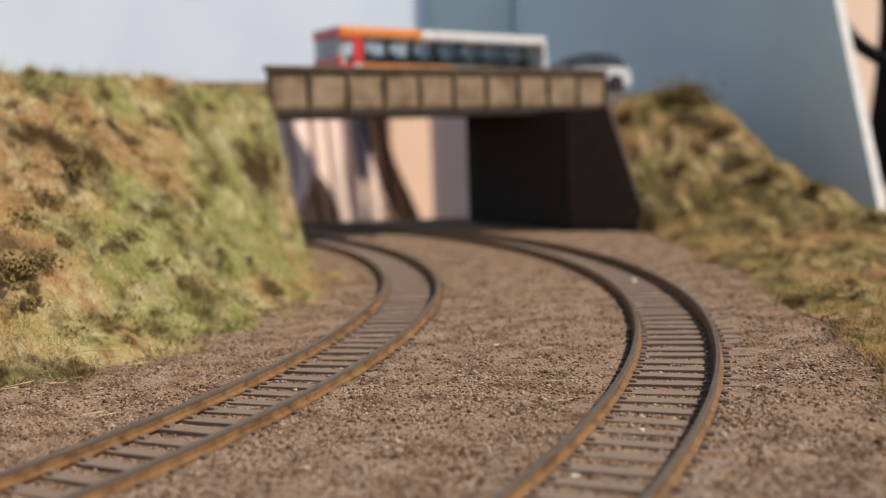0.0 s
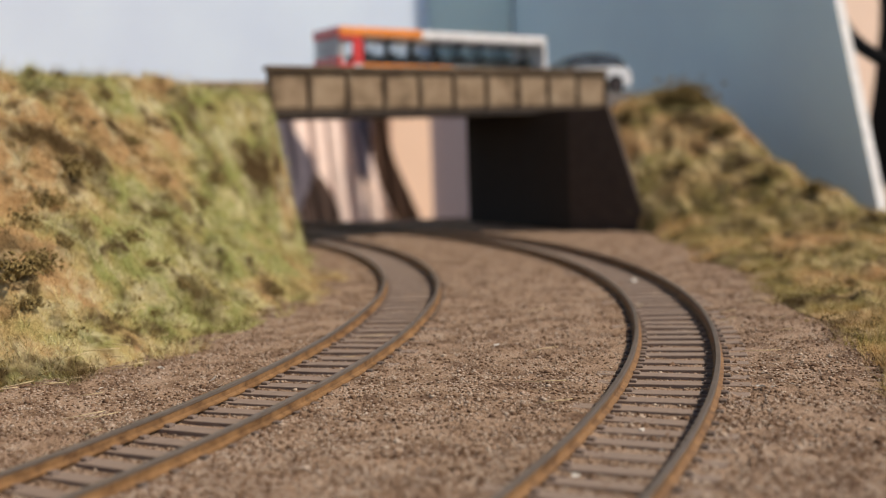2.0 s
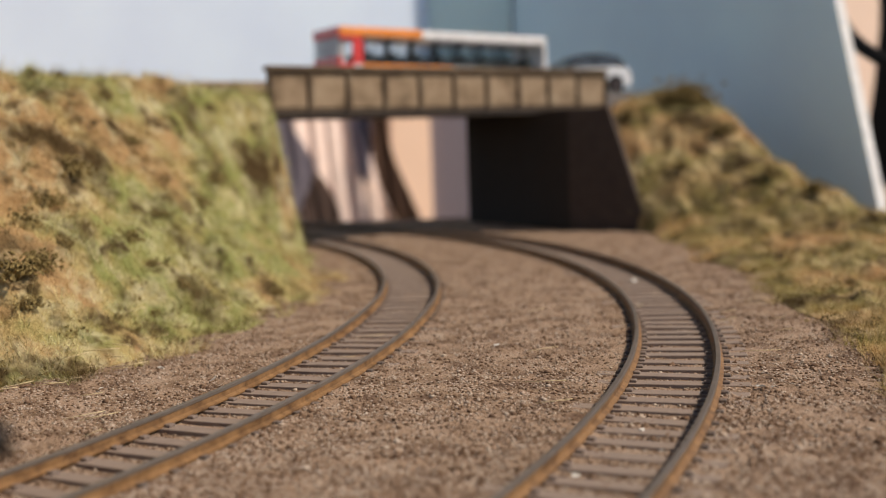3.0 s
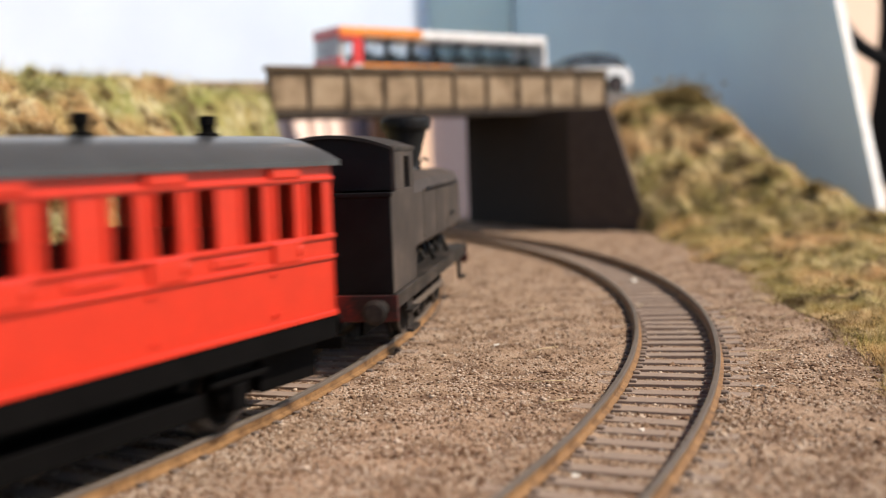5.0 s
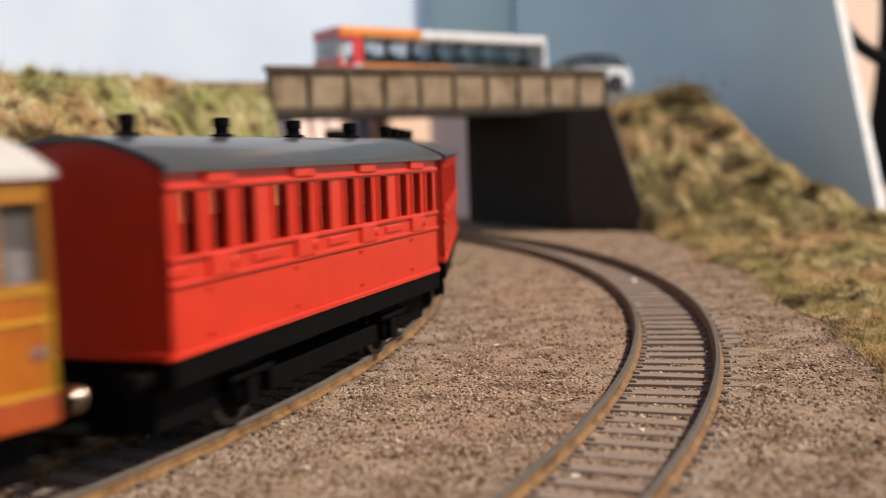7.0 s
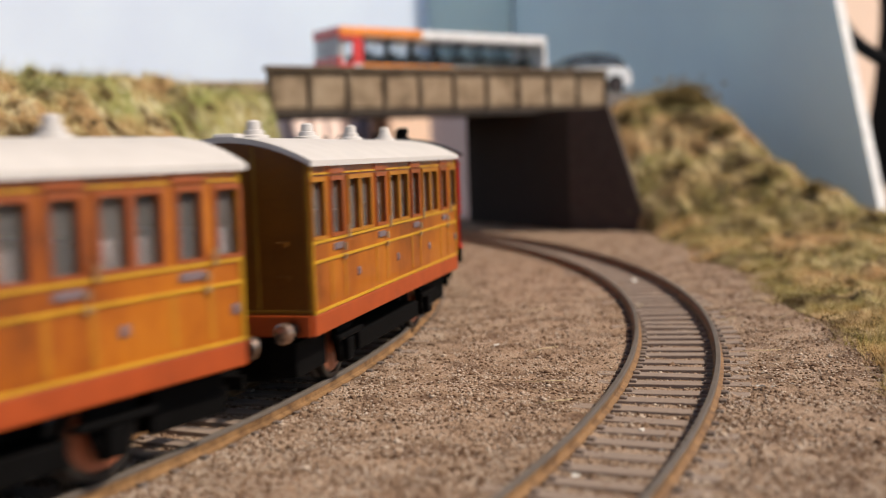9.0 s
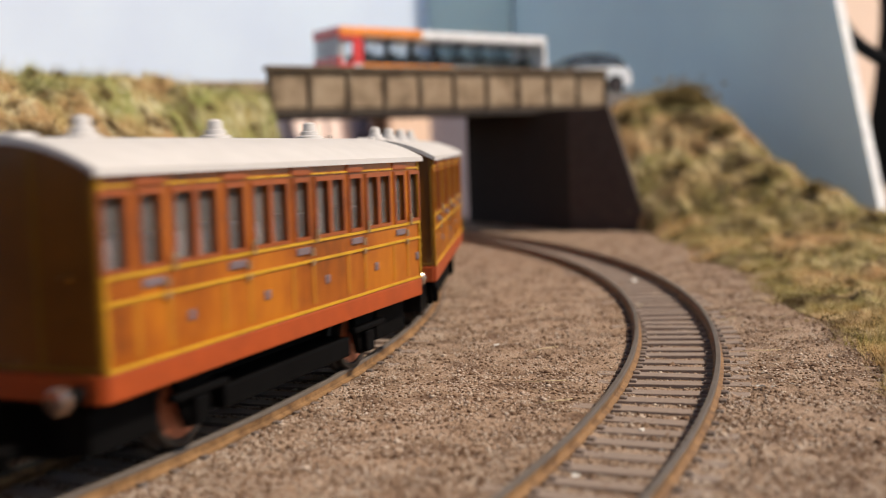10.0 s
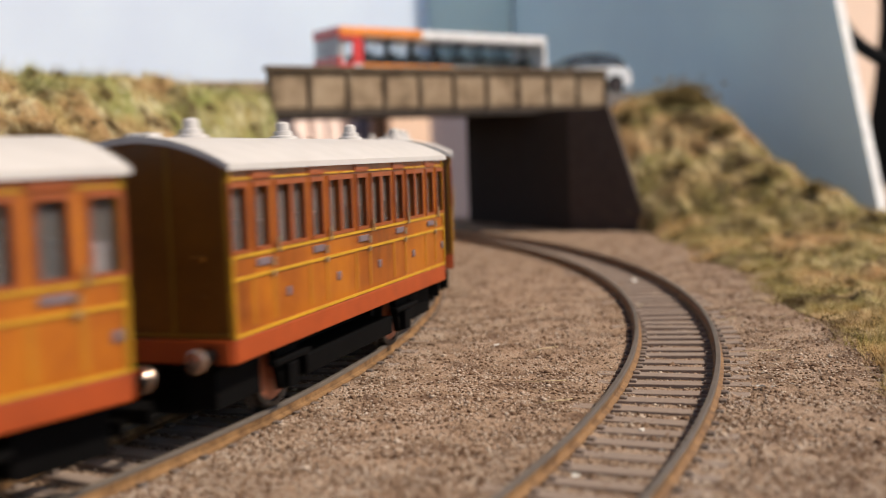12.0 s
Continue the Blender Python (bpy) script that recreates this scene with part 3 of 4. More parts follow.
# Red beam; its black blotches stand in for the coach's shadow.
M_BUFFER_RED = material("shaded_red_beam", ((0.35, (0.02, 0.006, 0.005)), (0.55, (0.09, 0.009, 0.007)), (0.75, (0.26, 0.015, 0.011))), 110, 0.5)


def glass(name, tint, rough=0.05, clear=1.0):
    m = bpy.data.materials.new(name)
    m.use_nodes = True
    b = m.node_tree.nodes["Principled BSDF"]
    b.inputs["Base Color"].default_value = (*tint, 1)
    b.inputs["Roughness"].default_value = rough
    b.inputs["Transmission Weight"].default_value = clear
    b.inputs["IOR"].default_value = 1.1
    return m


M_GLASS = glass("coach_glazing", (0.75, 0.78, 0.8))
M_PANE = glass("dusty_coach_glazing", (0.76, 0.74, 0.73), 0.04, 0.94)
# Pale, half-diffuse windscreen: the reflection of the room is put into its colour.
M_BUS_SCREEN = glass("reflection_pale_windscreen", (0.85, 0.87, 0.9), 0.1, 0.4)
M_BUS_GLASS = plain("tinted_bus_glass", (0.03, 0.04, 0.05), 0.08, coat=0.5)


def arc_outline(half, z0, rise, n=14):
    return [(-half + 2 * half * i / n, z0 + rise * (1 - (2 * i / n - 1) ** 2)) for i in range(n + 1)]


def underframe(v, half_l, half_w, z0, sole, tyre, centre, base, r, spokes, guard=M_BLACK):
    part("chassis", Shape().box(-half_w + 5, half_w - 5, -half_l + 1, half_l - 1, 11, z0, 0.3), guard, v)
    part("centre_sill", Shape().box(-6.3, 6.3, -half_l + 1, half_l - 1, 3.8, 11.0, 0.3), guard, v)
    part("brake_box", Shape().box(-half_w + 2.6, half_w - 2.6, -base / 2 + 7.5, base / 2 - 7.5, 4.2, 8, 0.4), guard, v)
    # Blocks added under both ends to keep the sun off the sleepers.
    for ey in (-1, 1):
        part("end_sun_block", Shape().box(-half_w + 4, half_w - 4, *sorted((ey * (base / 2 + 8), ey * (half_l - 1))), 4.6, 11.0, 0.3), guard, v)
    for sx in (-1, 1):
        part("solebar", Shape().box(sx * (half_w - 0.4) - 1.2, sx * (half_w - 0.4) + 0.6, -half_l, half_l, z0 - (3.8 if sole is M_SOLE else 4), z0, 0.3), sole, v)
        for y in (-base / 2, base / 2):
            s = Shape()
            s.add([(sx * (half_w - 3), y - 5.5, z0 - 3), (sx * (half_w - 3), y + 5.5, z0 - 3), (sx * (half_w - 3), y + 2, 3.6), (sx * (half_w - 3), y - 2, 3.6),
                   (sx * (half_w - 4.4), y - 5.5, z0 - 3), (sx * (half_w - 4.4), y + 5.5, z0 - 3), (sx * (half_w - 4.4), y + 2, 3.6), (sx * (half_w - 4.4), y - 2, 3.6)],
                  [(0, 1, 2, 3), (4, 7, 6, 5), (0, 4, 5, 1), (1, 5, 6, 2), (2, 6, 7, 3), (3, 7, 4, 0)])
            s.box(sx * (half_w - 2.6) - 1.2, sx * (half_w - 2.6) + 1.0, y - 1.8, y + 1.8, 4.0, 8.2, 0.3)
            part("axle_guard", s, guard, v)
            part("leaf_spring", Shape().box(sx * (half_w - 2.4) - 0.9, sx * (half_w - 2.4) + 0.9, y - 7, y + 7, 8.4, 9.6, 0.4), guard, v)
    for y in (-base / 2, base / 2):
        wheelset(v, y, r, tyre, centre, spokes)
    for ey in (-1, 1):
        part("coupling", Shape().box(-1.2, 1.2, ey * half_l - 1, ey * half_l + ey * 6.2, 4.6, 6.4).box(-4.5, 4.5, ey * (half_l + 6), ey * (half_l + 6.9), 4.2, 6.6, 0.2), guard, v, "black tension-lock coupling")
        for sx in (-1, 1):
            s = Shape().lathe((sx * 11.5, ey * (half_l - 0.2), z0 - 2.4), (0, ey, 0), ((0, 1.6), (0.8, 1.6), (0.8, 1.1), (3.4, 1.1), (3.4, 0.8), (4.6, 0.8)), 16)
            b = part("buffer", s, guard, v)
            part("buffer_head", Shape().lathe((sx * 11.5, ey * (half_l + 4.4), z0 - 2.4), (0, ey, 0), ((0, 1.8), (0.5, 1.9), (0.9, 1.5), (1.1, 0.3)), 18), M_BUFFER if sole is M_SOLE else guard, b)


def side_wall(sx, half_l, half_w, z_rows, windows, thick=1.0):
    """One side as a pierced sheet. z_rows: floor, sill, head, top. windows: (y0, y1) pairs."""
    xa, xb = sorted((sx * (half_w - thick), sx * half_w))
    ys = sorted({-half_l, half_l, *[e for w in windows for e in w]})
    zs = list(z_rows)
    ny, nzz = len(ys), len(zs)
    vs = [(x, y, z) for x in (xa, xb) for y in ys for z in zs]
    fs = []
    solid = lambda i, j: 0 <= i < ny - 1 and 0 <= j < nzz - 1 and not (j == 1 and any(a <= ys[i] + 1e-6 and ys[i + 1] <= b + 1e-6 for a, b in windows))
    at = lambda k, i, j: (k * ny + i) * nzz + j
    for i in range(ny - 1):
        for j in range(nzz - 1):
            if not solid(i, j):
                continue
            for k in (0, 1):
                fs.append((at(k, i, j), at(k, i + 1, j), at(k, i + 1, j + 1), at(k, i, j + 1)))
            for di, dj, e0, e1 in ((-1, 0, (i, j), (i, j + 1)), (1, 0, (i + 1, j), (i + 1, j + 1)), (0, -1, (i, j), (i + 1, j)), (0, 1, (i, j + 1), (i + 1, j + 1))):
                if not solid(i + di, j + dj):
                    fs.append((at(0, *e0), at(0, *e1), at(1, *e1), at(1, *e0)))
    return Shape().add(vs, fs)


def red_coach():
    hl, hw = 56.1, 15.3
    z0, zs, zh, z1 = 15.5, 30.0, 39.0, 42.8
    v = thing("railway_coach", "bright red plastic four-wheel coach with a dark grey roof", "model train coach", "coaches of the train")
    comp = 2 * hl / 4
    wins, doors = [], []
    for k in range(4):
        c = -hl + comp * (k + 0.5)
        doors.append(c)
        for d, w in ((-8.4, 4.2), (0, 4.4), (8.4, 4.2)):
            wins.append((c + d - w / 2, c + d + w / 2))
    for sx in (-1, 1):
        part("side", side_wall(sx, hl, hw, (z0, zs, zh, z1), wins), M_RED, v)
        x = sx * hw
        s = Shape()
        # raised beading along the waist, the eaves and round each panel
        for za, zb in ((29.2, 30.0), (25.6, 26.3), (39.3, 40.0), (15.5, 16.4)):
            s.box(x - 0.5, x + 0.5, -hl, hl, za, zb, 0.15)
        for c in doors:
            s.box(x - 0.8, x + 0.8, c - 4.0, c + 4.0, 39.9, 42.6, 0.4)
            s.box(x - 0.7, x + 0.7, c - 3.8, c + 3.8, 26.0, 29.8, 0.4)
        for k in range(4):
            c = -hl + comp * k
            for e in (4.5,):
                s.box(x - 0.4, x + 0.38, c - e if k else c, c + e, 27.0, 28.6, 0.3)
        for a, b in wins:
            for e in (a - 0.45, b + 0.45):
                s.box(x - 0.4, x + 0.45, e - 0.4, e + 0.4, zs, zh)
        part("beading", s, M_RED, v)
        for c in doors:
            part("door_handle", Shape().rod((x + sx * 0.7, c + 2.9, 27.0), (x + sx * 0.7, c + 2.9, 28.8), 0.3, 8), M_RED, v)
            for zz in (17.6, 24.2):
                part("hinge", Shape().box(x - 0.3, x + 0.4, c - 3.9, c - 2.7, zz, zz + 0.6), M_RED, v)
    out = [(-hw, z0), (hw, z0), (hw, z1)] + arc_outline(hw, z1, 4.2)[::-1][1:]
    for ey in (-1, 1):
        e = part("end_wall", Shape().prism(out, *sorted((ey * hl, ey * (hl - 1)))), M_RED, v)
        part("end_rib", Shape().box(-hw, hw, *sorted((ey * (hl - 0.2), ey * (hl + 0.5))), z0, z0 + 1.2, 0.2), M_RED, e)
    part("floor_pan", Shape().box(-hw + 1, hw - 1, -hl + 1, hl - 1, z0, z0 + 1), M_RED_DARK, v)
    for k in range(1, 4):
        part("partition", Shape().box(-hw + 1.1, hw - 1.1, -hl + comp * k - 0.5, -hl + comp * k + 0.5, z0 + 1, 33), M_RED_DARK, v)
    ro = arc_outline(hw + 1.2, z1 - 0.1, 4.7, 22)
    part("roof", Shape().prism(ro + [(x, z - 0.9) for x, z in ro[::-1]], -hl - 1.2, hl + 1.2, True), M_ROOF_GREY, v, "dark grey arched roof")
    for k in range(4):
        part("roof_vent", Shape().lathe((0, -hl + comp * (k + 0.5), 46.9), (0, 0, 1), ((0, 2.1), (0.9, 2.1), (1.1, 1.35), (2.2, 1.35), (2.3, 1.6), (3.7, 1.6), (3.9, 1.3)), 20), M_BLACK, v, "black roof vent")
    underframe(v, hl, hw, z0, M_BLACK, M_TYRE, M_BLACK, 62, 6.5, 0)
    return v


def teak_coach(compartments, label):
    hl, hw = 53.8, 15.3
    z0, zs, zh, z1 = 16.0, 29.4, 39.0, 42.8
    v = thing("railway_coach", label, "model train coach", "coaches of the train")
    comp = 2 * hl / compartments
    wins, doors = [], []
    for k in range(compartments):
        c = -hl + comp * (k + 0.5)
        doors.append(c)
        q = comp / 22.0
        for d, w in ((-7.95 * q, 4.8 * q), (0, 4.6 * q), (7.95 * q, 4.8 * q)):
            wins.append((c + d - w / 2, c + d + w / 2))
    for sx in (-1, 1):
        x = sx * hw
        part("side", side_wall(sx, hl, hw, (z0, zs, zh, z1), wins), M_TEAK, v)
        for c in doors:
            part("door_ventilator", Shape().box(x - 0.3, x + 0.4, c - 2.9 * q - 0.6, c + 2.9 * q + 0.6, 40.1, 42.6, 0.3), M_FRAME, v, "russet door ventilator")
        for k, (a, b) in enumerate(wins):
            plain_sash = compartments == 4 and k % 3 != 1
            w = Shape()
            ya, yb, za, zb = a - 0.62, b + 0.62, zs - 0.6, zh + 0.8
            o = [(ya, za), (yb, za), (yb, zb), (ya, zb)]
            n = [(a, zs), (b, zs), (b, zh), (a, zh)]
            vs = [(xx, *pt) for xx in (x - sx * 0.4, x + sx * 0.35) for ring in (o, n) for pt in ring]
            fs = []
            for i in range(4):
                j = (i + 1) % 4
                fs += [(i, j, 4 + j, 4 + i), (8 + i, 8 + j, 12 + j, 12 + i), (i, j, 8 + j, 8 + i), (4 + i, 4 + j, 12 + j, 12 + i)]
            part("window_frame", w.add(vs, fs), M_LIGHT_TEAK if plain_sash else M_FRAME, v, "golden window frame" if plain_sash else "russet window frame")
        s = Shape()
        for za in (16.1, 24.8, 28.2):
            s.box(x - 0.3, x + 0.28, -hl, hl, za, za + 0.5)
        for c in doors:
            for e in (-1, 1):
                a, b = sorted((c + e * 3.7, c + e * (comp / 2 - 0.4)))
                s.box(x - 0.3, x + 0.28, a, b, 41.9, 42.3)
                s.box(x - 0.3, x + 0.28, a, b, 40.2, 40.5)
        for e in (-hl + 0.2, hl - 0.7):
            s.box(x - 0.3, x + 0.28, e, e + 0.5, z0, z1)
        part("lining", s, M_LINE, v, "yellow lining")
        s = Shape()
        for c in doors:
            for e in (-3.7, 3.7):
                s.box(x - 0.3, x + 0.16, c + e - 0.5, c + e + 0.5, 17.2, 25.2, 0.1)
        part("door_edging", s, M_LIGHT_TEAK, v, "lighter golden door edging")
        for c in doors:
            s = Shape().rod((x + sx * 0.6, c + 2.7, 25.9), (x + sx * 0.6, c + 2.7, 27.3), 0.32, 8)
            s.box(x - 0.4, x + 0.75, c + 2.3, c + 3.1, 24.2, 25.2, 0.15)
            s.rod((x + sx * 0.9, c + 4.1, 28.2), (x + sx * 0.9, c + 4.1, 30.6), 0.28, 8)
            part("door_handle", s, M_BRASS, v, "bright brass door handle")
        for c in doors:
            part("lettering_bar", Shape().box(x - 0.3, x + 0.33, c - 2.4, c + 2.4, 26.4, 27.6, 0.1), M_GREYMARK, v, "faded grey lettering")
            part("crest", Shape().box(x - 0.3, x + 0.33, c + comp / 2 - 2.8, c + comp / 2 - 1.2, 20.2, 21.9, 0.4), M_GREYMARK, v, "small grey crest")
        g = part("glazing", Shape().box(x - sx * 0.9 - 0.1, x - sx * 0.9 + 0.1, -hl + 1, hl - 1, zs - 0.5, zh + 0.5), M_PANE, v)
        g.visible_shadow = False
    out = [(-hw, z0), (hw, z0), (hw, z1)] + arc_outline(hw, z1, 4.0)[::-1][1:]
    for ey in (-1, 1):
        e = part("end_wall", Shape().prism(out, *sorted((ey * hl, ey * (hl - 1)))), M_TEAK_END, v, "teak end with yellow lines, darkened for its shade")
        ya, yb = sorted((ey * (hl - 0.2), ey * (hl + 0.25)))
        s = Shape()
        for xx in (-hw + 0.3, -5.3, 5.0, hw - 0.7):
            s.box(xx, xx + 0.4, ya, yb, z0 + 1, z1 + (2.5 if abs(xx) < 8 else -0.2))
        s.box(-hw, hw, ya, yb, z0 + 0.5, z0 + 0.9)
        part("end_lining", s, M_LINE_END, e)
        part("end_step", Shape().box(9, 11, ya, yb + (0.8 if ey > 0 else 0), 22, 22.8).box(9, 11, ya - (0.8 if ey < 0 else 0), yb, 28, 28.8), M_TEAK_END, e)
        part("headstock", Shape().box(-hw + 0.5, hw - 0.5, *sorted((ey * (hl - 0.5), ey * (hl + 0.6))), 12.3, z0, 0.2), M_SOLE, v)
    part("floor_pan", Shape().box(-hw + 1, hw - 1, -hl + 1, hl - 1, z0, z0 + 1), M_RED_DARK, v)
    for k in range(1, compartments):
        part("partition", Shape().box(-hw + 1.4, hw - 1.4, -hl + comp * k - 0.5, -hl + comp * k + 0.5, z0 + 1, 42), M_LINING, v)
    for k in range(compartments):
        for e in (-1, 1):
            part("seat_bench", Shape().box(-hw + 1.6, hw - 1.6, *sorted((-hl + comp * (k + 0.5) + e * (comp / 2 - 4.5), -hl + comp * (k + 0.5) + e * (comp / 2 - 0.6))), z0 + 1, 33.2, 0.5), M_SEAT, v)
    ro = arc_outline(hw + 0.9, z1 - 0.1, 4.5, 22)
    part("roof", Shape().prism(ro + [(x, z - 1.0) for x, z in ro[::-1]], -hl - 0.9, hl + 0.9, True), M_WHITE_ROOF, v, "off-white arched roof")
    for y in ((-41, -14, 14, 41) if compartments == 4 else (-37, -2, 33)):
        part("roof_vent", Shape().lathe((0, y, 46.7), (0, 0, 1), ((-0.4, 2.9), (0.9, 2.7), (1.1, 1.9), (1.9, 1.8), (2.0, 1.4), (3.4, 1.25), (3.8, 0.7)), 20), M_WHITE_ROOF, v, "off-white torpedo roof vent")
    part("lamp_cover", Shape().box(-3.5, 1, -hl + 2.5, -hl + 6.5, 46.2, 47.9, 0.5), M_WHITE_ROOF, v)
    underframe(v, hl, hw, z0, M_SOLE, M_TYRE, M_WHEEL_RED, 60, 6.6, 0)
    return v


def locomotive():
    v = thing("tank_locomotive", "weathered black pannier tank locomotive with a tall flared chimney", "model locomotive")
    # y runs from the bunker (-58) to the front buffer beam (58)
    part("footplate", Shape().box(-15, 15, -58, 58, 13.2, 14.4, 0.2), M_LOCO, v)
    for sx in (-1, 1):
        part("valance", Shape().box(*sorted((sx * 14.8, sx * 13.8)), -57, 57, 11.2, 13.4, 0.1), M_LOCO, v)
        s = Shape().prism([(sx * 4, 21), (sx * 13.2, 21), (sx * 14, 22), (sx * 14, 34.2), (sx * 12.8, 37), (sx * 9, 38.4), (sx * 4, 38.4)], -29, 51)
        t = part("pannier_tank", s, M_LOCO_SIDE, v, "weathered grey-black side tank")
        r = Shape()
        for y in (-15.6, 5, 26, 45.6):
            r.box(*sorted((sx * 13.8, sx * 14.06)), y - 0.12, y + 0.12, 21.2, 34.5)
        r.rod((sx * 14.6, -12, 34.8), (sx * 14.6, 43, 34.8), 0.3, 8)
        r.rod((sx * 14.6, 30, 26), (sx * 14.6, 38, 26), 0.35, 8)
        part("handrail", r, M_LOCO, t)
        part("cab_side", Shape().box(*sorted((sx * 14.2, sx * 13.2)), -52, -29, 14.4, 36, 0.2).box(*sorted((sx * 14.2, sx * 13.2)), -52, -41, 36, 43.2, 0.1).box(*sorted((sx * 14.2, sx * 13.2)), -34.5, -29, 36, 43.2, 0.1).box(*sorted((sx * 14.2, sx * 13.2)), -52, -29, 43.0, 45.4, 0.1), M_LOCO_SIDE, v)
        part("bunker_side", Shape().box(*sorted((sx * 14.2, sx * 13.2)), -57, -51.8, 14.4, 35.6, 0.3), M_LOCO_SIDE, v)
        part("cab_step", Shape().box(*sorted((sx * 15.2, sx * 13.4)), -42, -33, 3.6, 4.4).box(*sorted((sx * 15.2, sx * 13.4)), -42, -33, 8, 8.7).box(*sorted((sx * 13.8, sx * 13.2)), -41, -34, 3.6, 13.4), M_LOCO, v)
        part("front_step", Shape().box(*sorted((sx * 15.2, sx * 13.4)), 46, 52, 4.6, 5.3).box(*sorted((sx * 13.8, sx * 13.2)), 46.5, 51.5, 4.6, 13.4), M_LOCO, v)
        part("frame_plate", Shape().box(*sorted((sx * 6.6, sx * 5.6)), -54, 54, 5, 13.2), M_BLACK, v)
        part("coupling_rod", Shape().box(*sorted((sx * 11.6, sx * 10.9)), -25, 28, 5.6, 7.2, 0.2), M_STEEL, v, "grey steel coupling rod")
        s = Shape()
        for y in (-24, 2, 28):
            s.box(*sorted((sx * 12.4, sx * 11.6)), y - 6, y + 6, 10.6, 12.2, 0.4)
        part("spring", s, M_BLACK, v)
        for y in (12, 36):
            part("tank_bracket", Shape().rod((sx * 12, y, 14), (sx * 9, y, 21.5), 0.6, 8), M_LOCO, v)
    part("bunker_back", Shape().box(-14.2, 14.2, -58, -57, 14.4, 35.6, 0.3).box(-14.6, 14.6, -58.6, -57.6, 34.8, 35.8, 0.2), M_LOCO_BACK, v)
    part("coal", Shape().box(-13, 13, -56.8, -52.4, 30, 34.2, 1.2), M_BLACK, v)
    cab = [(-13.4, 36), (13.4, 36), (13.4, 45)] + arc_outline(13.4, 45, 2.5)[::-1][1:]
    part("cab_back", Shape().prism(cab, -52.2, -51.4), M_LOCO_BACK, v)
    part("cab_front", Shape().prism([(x, max(z, 15)) for x, z in [(-13.4, 15), (13.4, 15)] + cab[2:]], -29.6, -28.8), M_LOCO, v)
    ro = arc_outline(14.4, 45.0, 3.0, 18)
    part("cab_roof", Shape().prism(ro + [(x, z - 0.7) for x, z in ro[::-1]], -54, -27.5, True), M_LOCO, v)
    part("boiler", Shape().lathe((0, -29, 28), (0, 1, 0), ((0, 10.4), (73, 10.0)), 32), M_LOCO, v)
    sb = part("smokebox", Shape().lathe((0, 44, 28), (0, 1, 0), ((0, 10.6), (11, 10.6), (11.4, 10), (11.6, 8), (12.8, 5), (13, 0.5)), 32).box(-8, 8, 44, 55, 14, 22), M_LOCO, v)
    part("smokebox_dart", Shape().rod((0, 57, 28), (0, 58.4, 28), 0.7).rod((-2.4, 58, 29), (0, 58, 28), 0.3), M_STEEL, sb)
    ch = part("chimney", Shape().lathe((0, 40, 36.6), (0, 0, 1), ((0, 6.0), (0.7, 5.2), (1.8, 3.9), (3.2, 3.5), (13.4, 6.2), (13.6, 6.2)), 28), M_LOCO_BACK, v, "tall black flared spark-arresting chimney")
    part("chimney_cap", Shape().lathe((0, 40, 49.9), (0, 0, 1), ((0, 6.4), (0.5, 7.2), (2.6, 7.6), (3.6, 7.3), (4.3, 6.2), (4.5, 4.6), (3.6, 4.2)), 28), M_LOCO_BACK, ch)
    part("whistle_pipe", Shape().rod((5.0, 33, 37), (5.0, 33, 40.4), 0.4, 8).rod((5.0, 33, 40.4), (6.4, 34.4, 42.0), 0.35, 8).rod((6.4, 34.4, 42.0), (7.4, 34.4, 40.8), 0.35, 8), M_LOCO, v)
    part("dome", Shape().lathe((0, 12, 37.4), (0, 0, 1), ((0, 5.4), (1, 4.6), (3.6, 4.4), (5.2, 3.2), (5.8, 1.0)), 24), M_LOCO, v)
    part("safety_valve", Shape().lathe((0, 24, 37.8), (0, 0, 1), ((0, 2.4), (1, 1.6), (3, 1.4), (3.4, 1.9), (3.8, 1.0)), 16), M_LOCO, v)
    part("whistle", Shape().rod((3, -12, 39), (3, -12, 43), 0.5, 8).rod((4.6, -12, 39), (4.6, -12, 42), 0.5, 8), M_LOCO, v)
    part("lamp_iron", Shape().box(-0.4, 0.4, 44, 45, 38, 41), M_LOCO, v)
    for ey in (-1, 1):
        beam = part("buffer_beam", Shape().box(-15, 15, *sorted((ey * 57, ey * 58.4)), 8.6, 14.2, 0.2), M_BUFFER_RED, v, "red buffer beam")
        part("coupling", Shape().box(-1.2, 1.2, *sorted((ey * 57, ey * 64)), 4.8, 6.6).box(-4.6, 4.6, *sorted((ey * 63.8, ey * 64.8)), 4.2, 6.8, 0.2), M_BLACK, v, "black tension-lock coupling")
        for sx in (-1, 1):
            part("buffer", Shape().lathe((sx * 11.2, ey * 58.2, 11.4), (0, ey, 0), ((0, 1.9), (3, 1.6), (3, 1.0), (5, 1.0), (5, 2.6), (5.6, 2.7), (6, 1.8)), 18), M_LOCO, beam)
    for y in (-24, 2, 28):
        wheelset(v, y, 9.2, M_TYRE, M_BLACK, 0)
    return v


# ---------------------------------------------------------------- road vehicles, room

M_BUS_RED = plain("bus_red", (0.68, 0.03, 0.03), 0.3, coat=0.4)
M_BUS_ORANGE = plain("bus_orange", (0.85, 0.27, 0.03), 0.3, coat=0.4)
M_BUS_WHITE = plain("bus_white", (0.78, 0.76, 0.76), 0.3, coat=0.4)
M_CAR = plain("silver_car_paint", (0.76, 0.77, 0.79), 0.25, 0.1, coat=0.5)


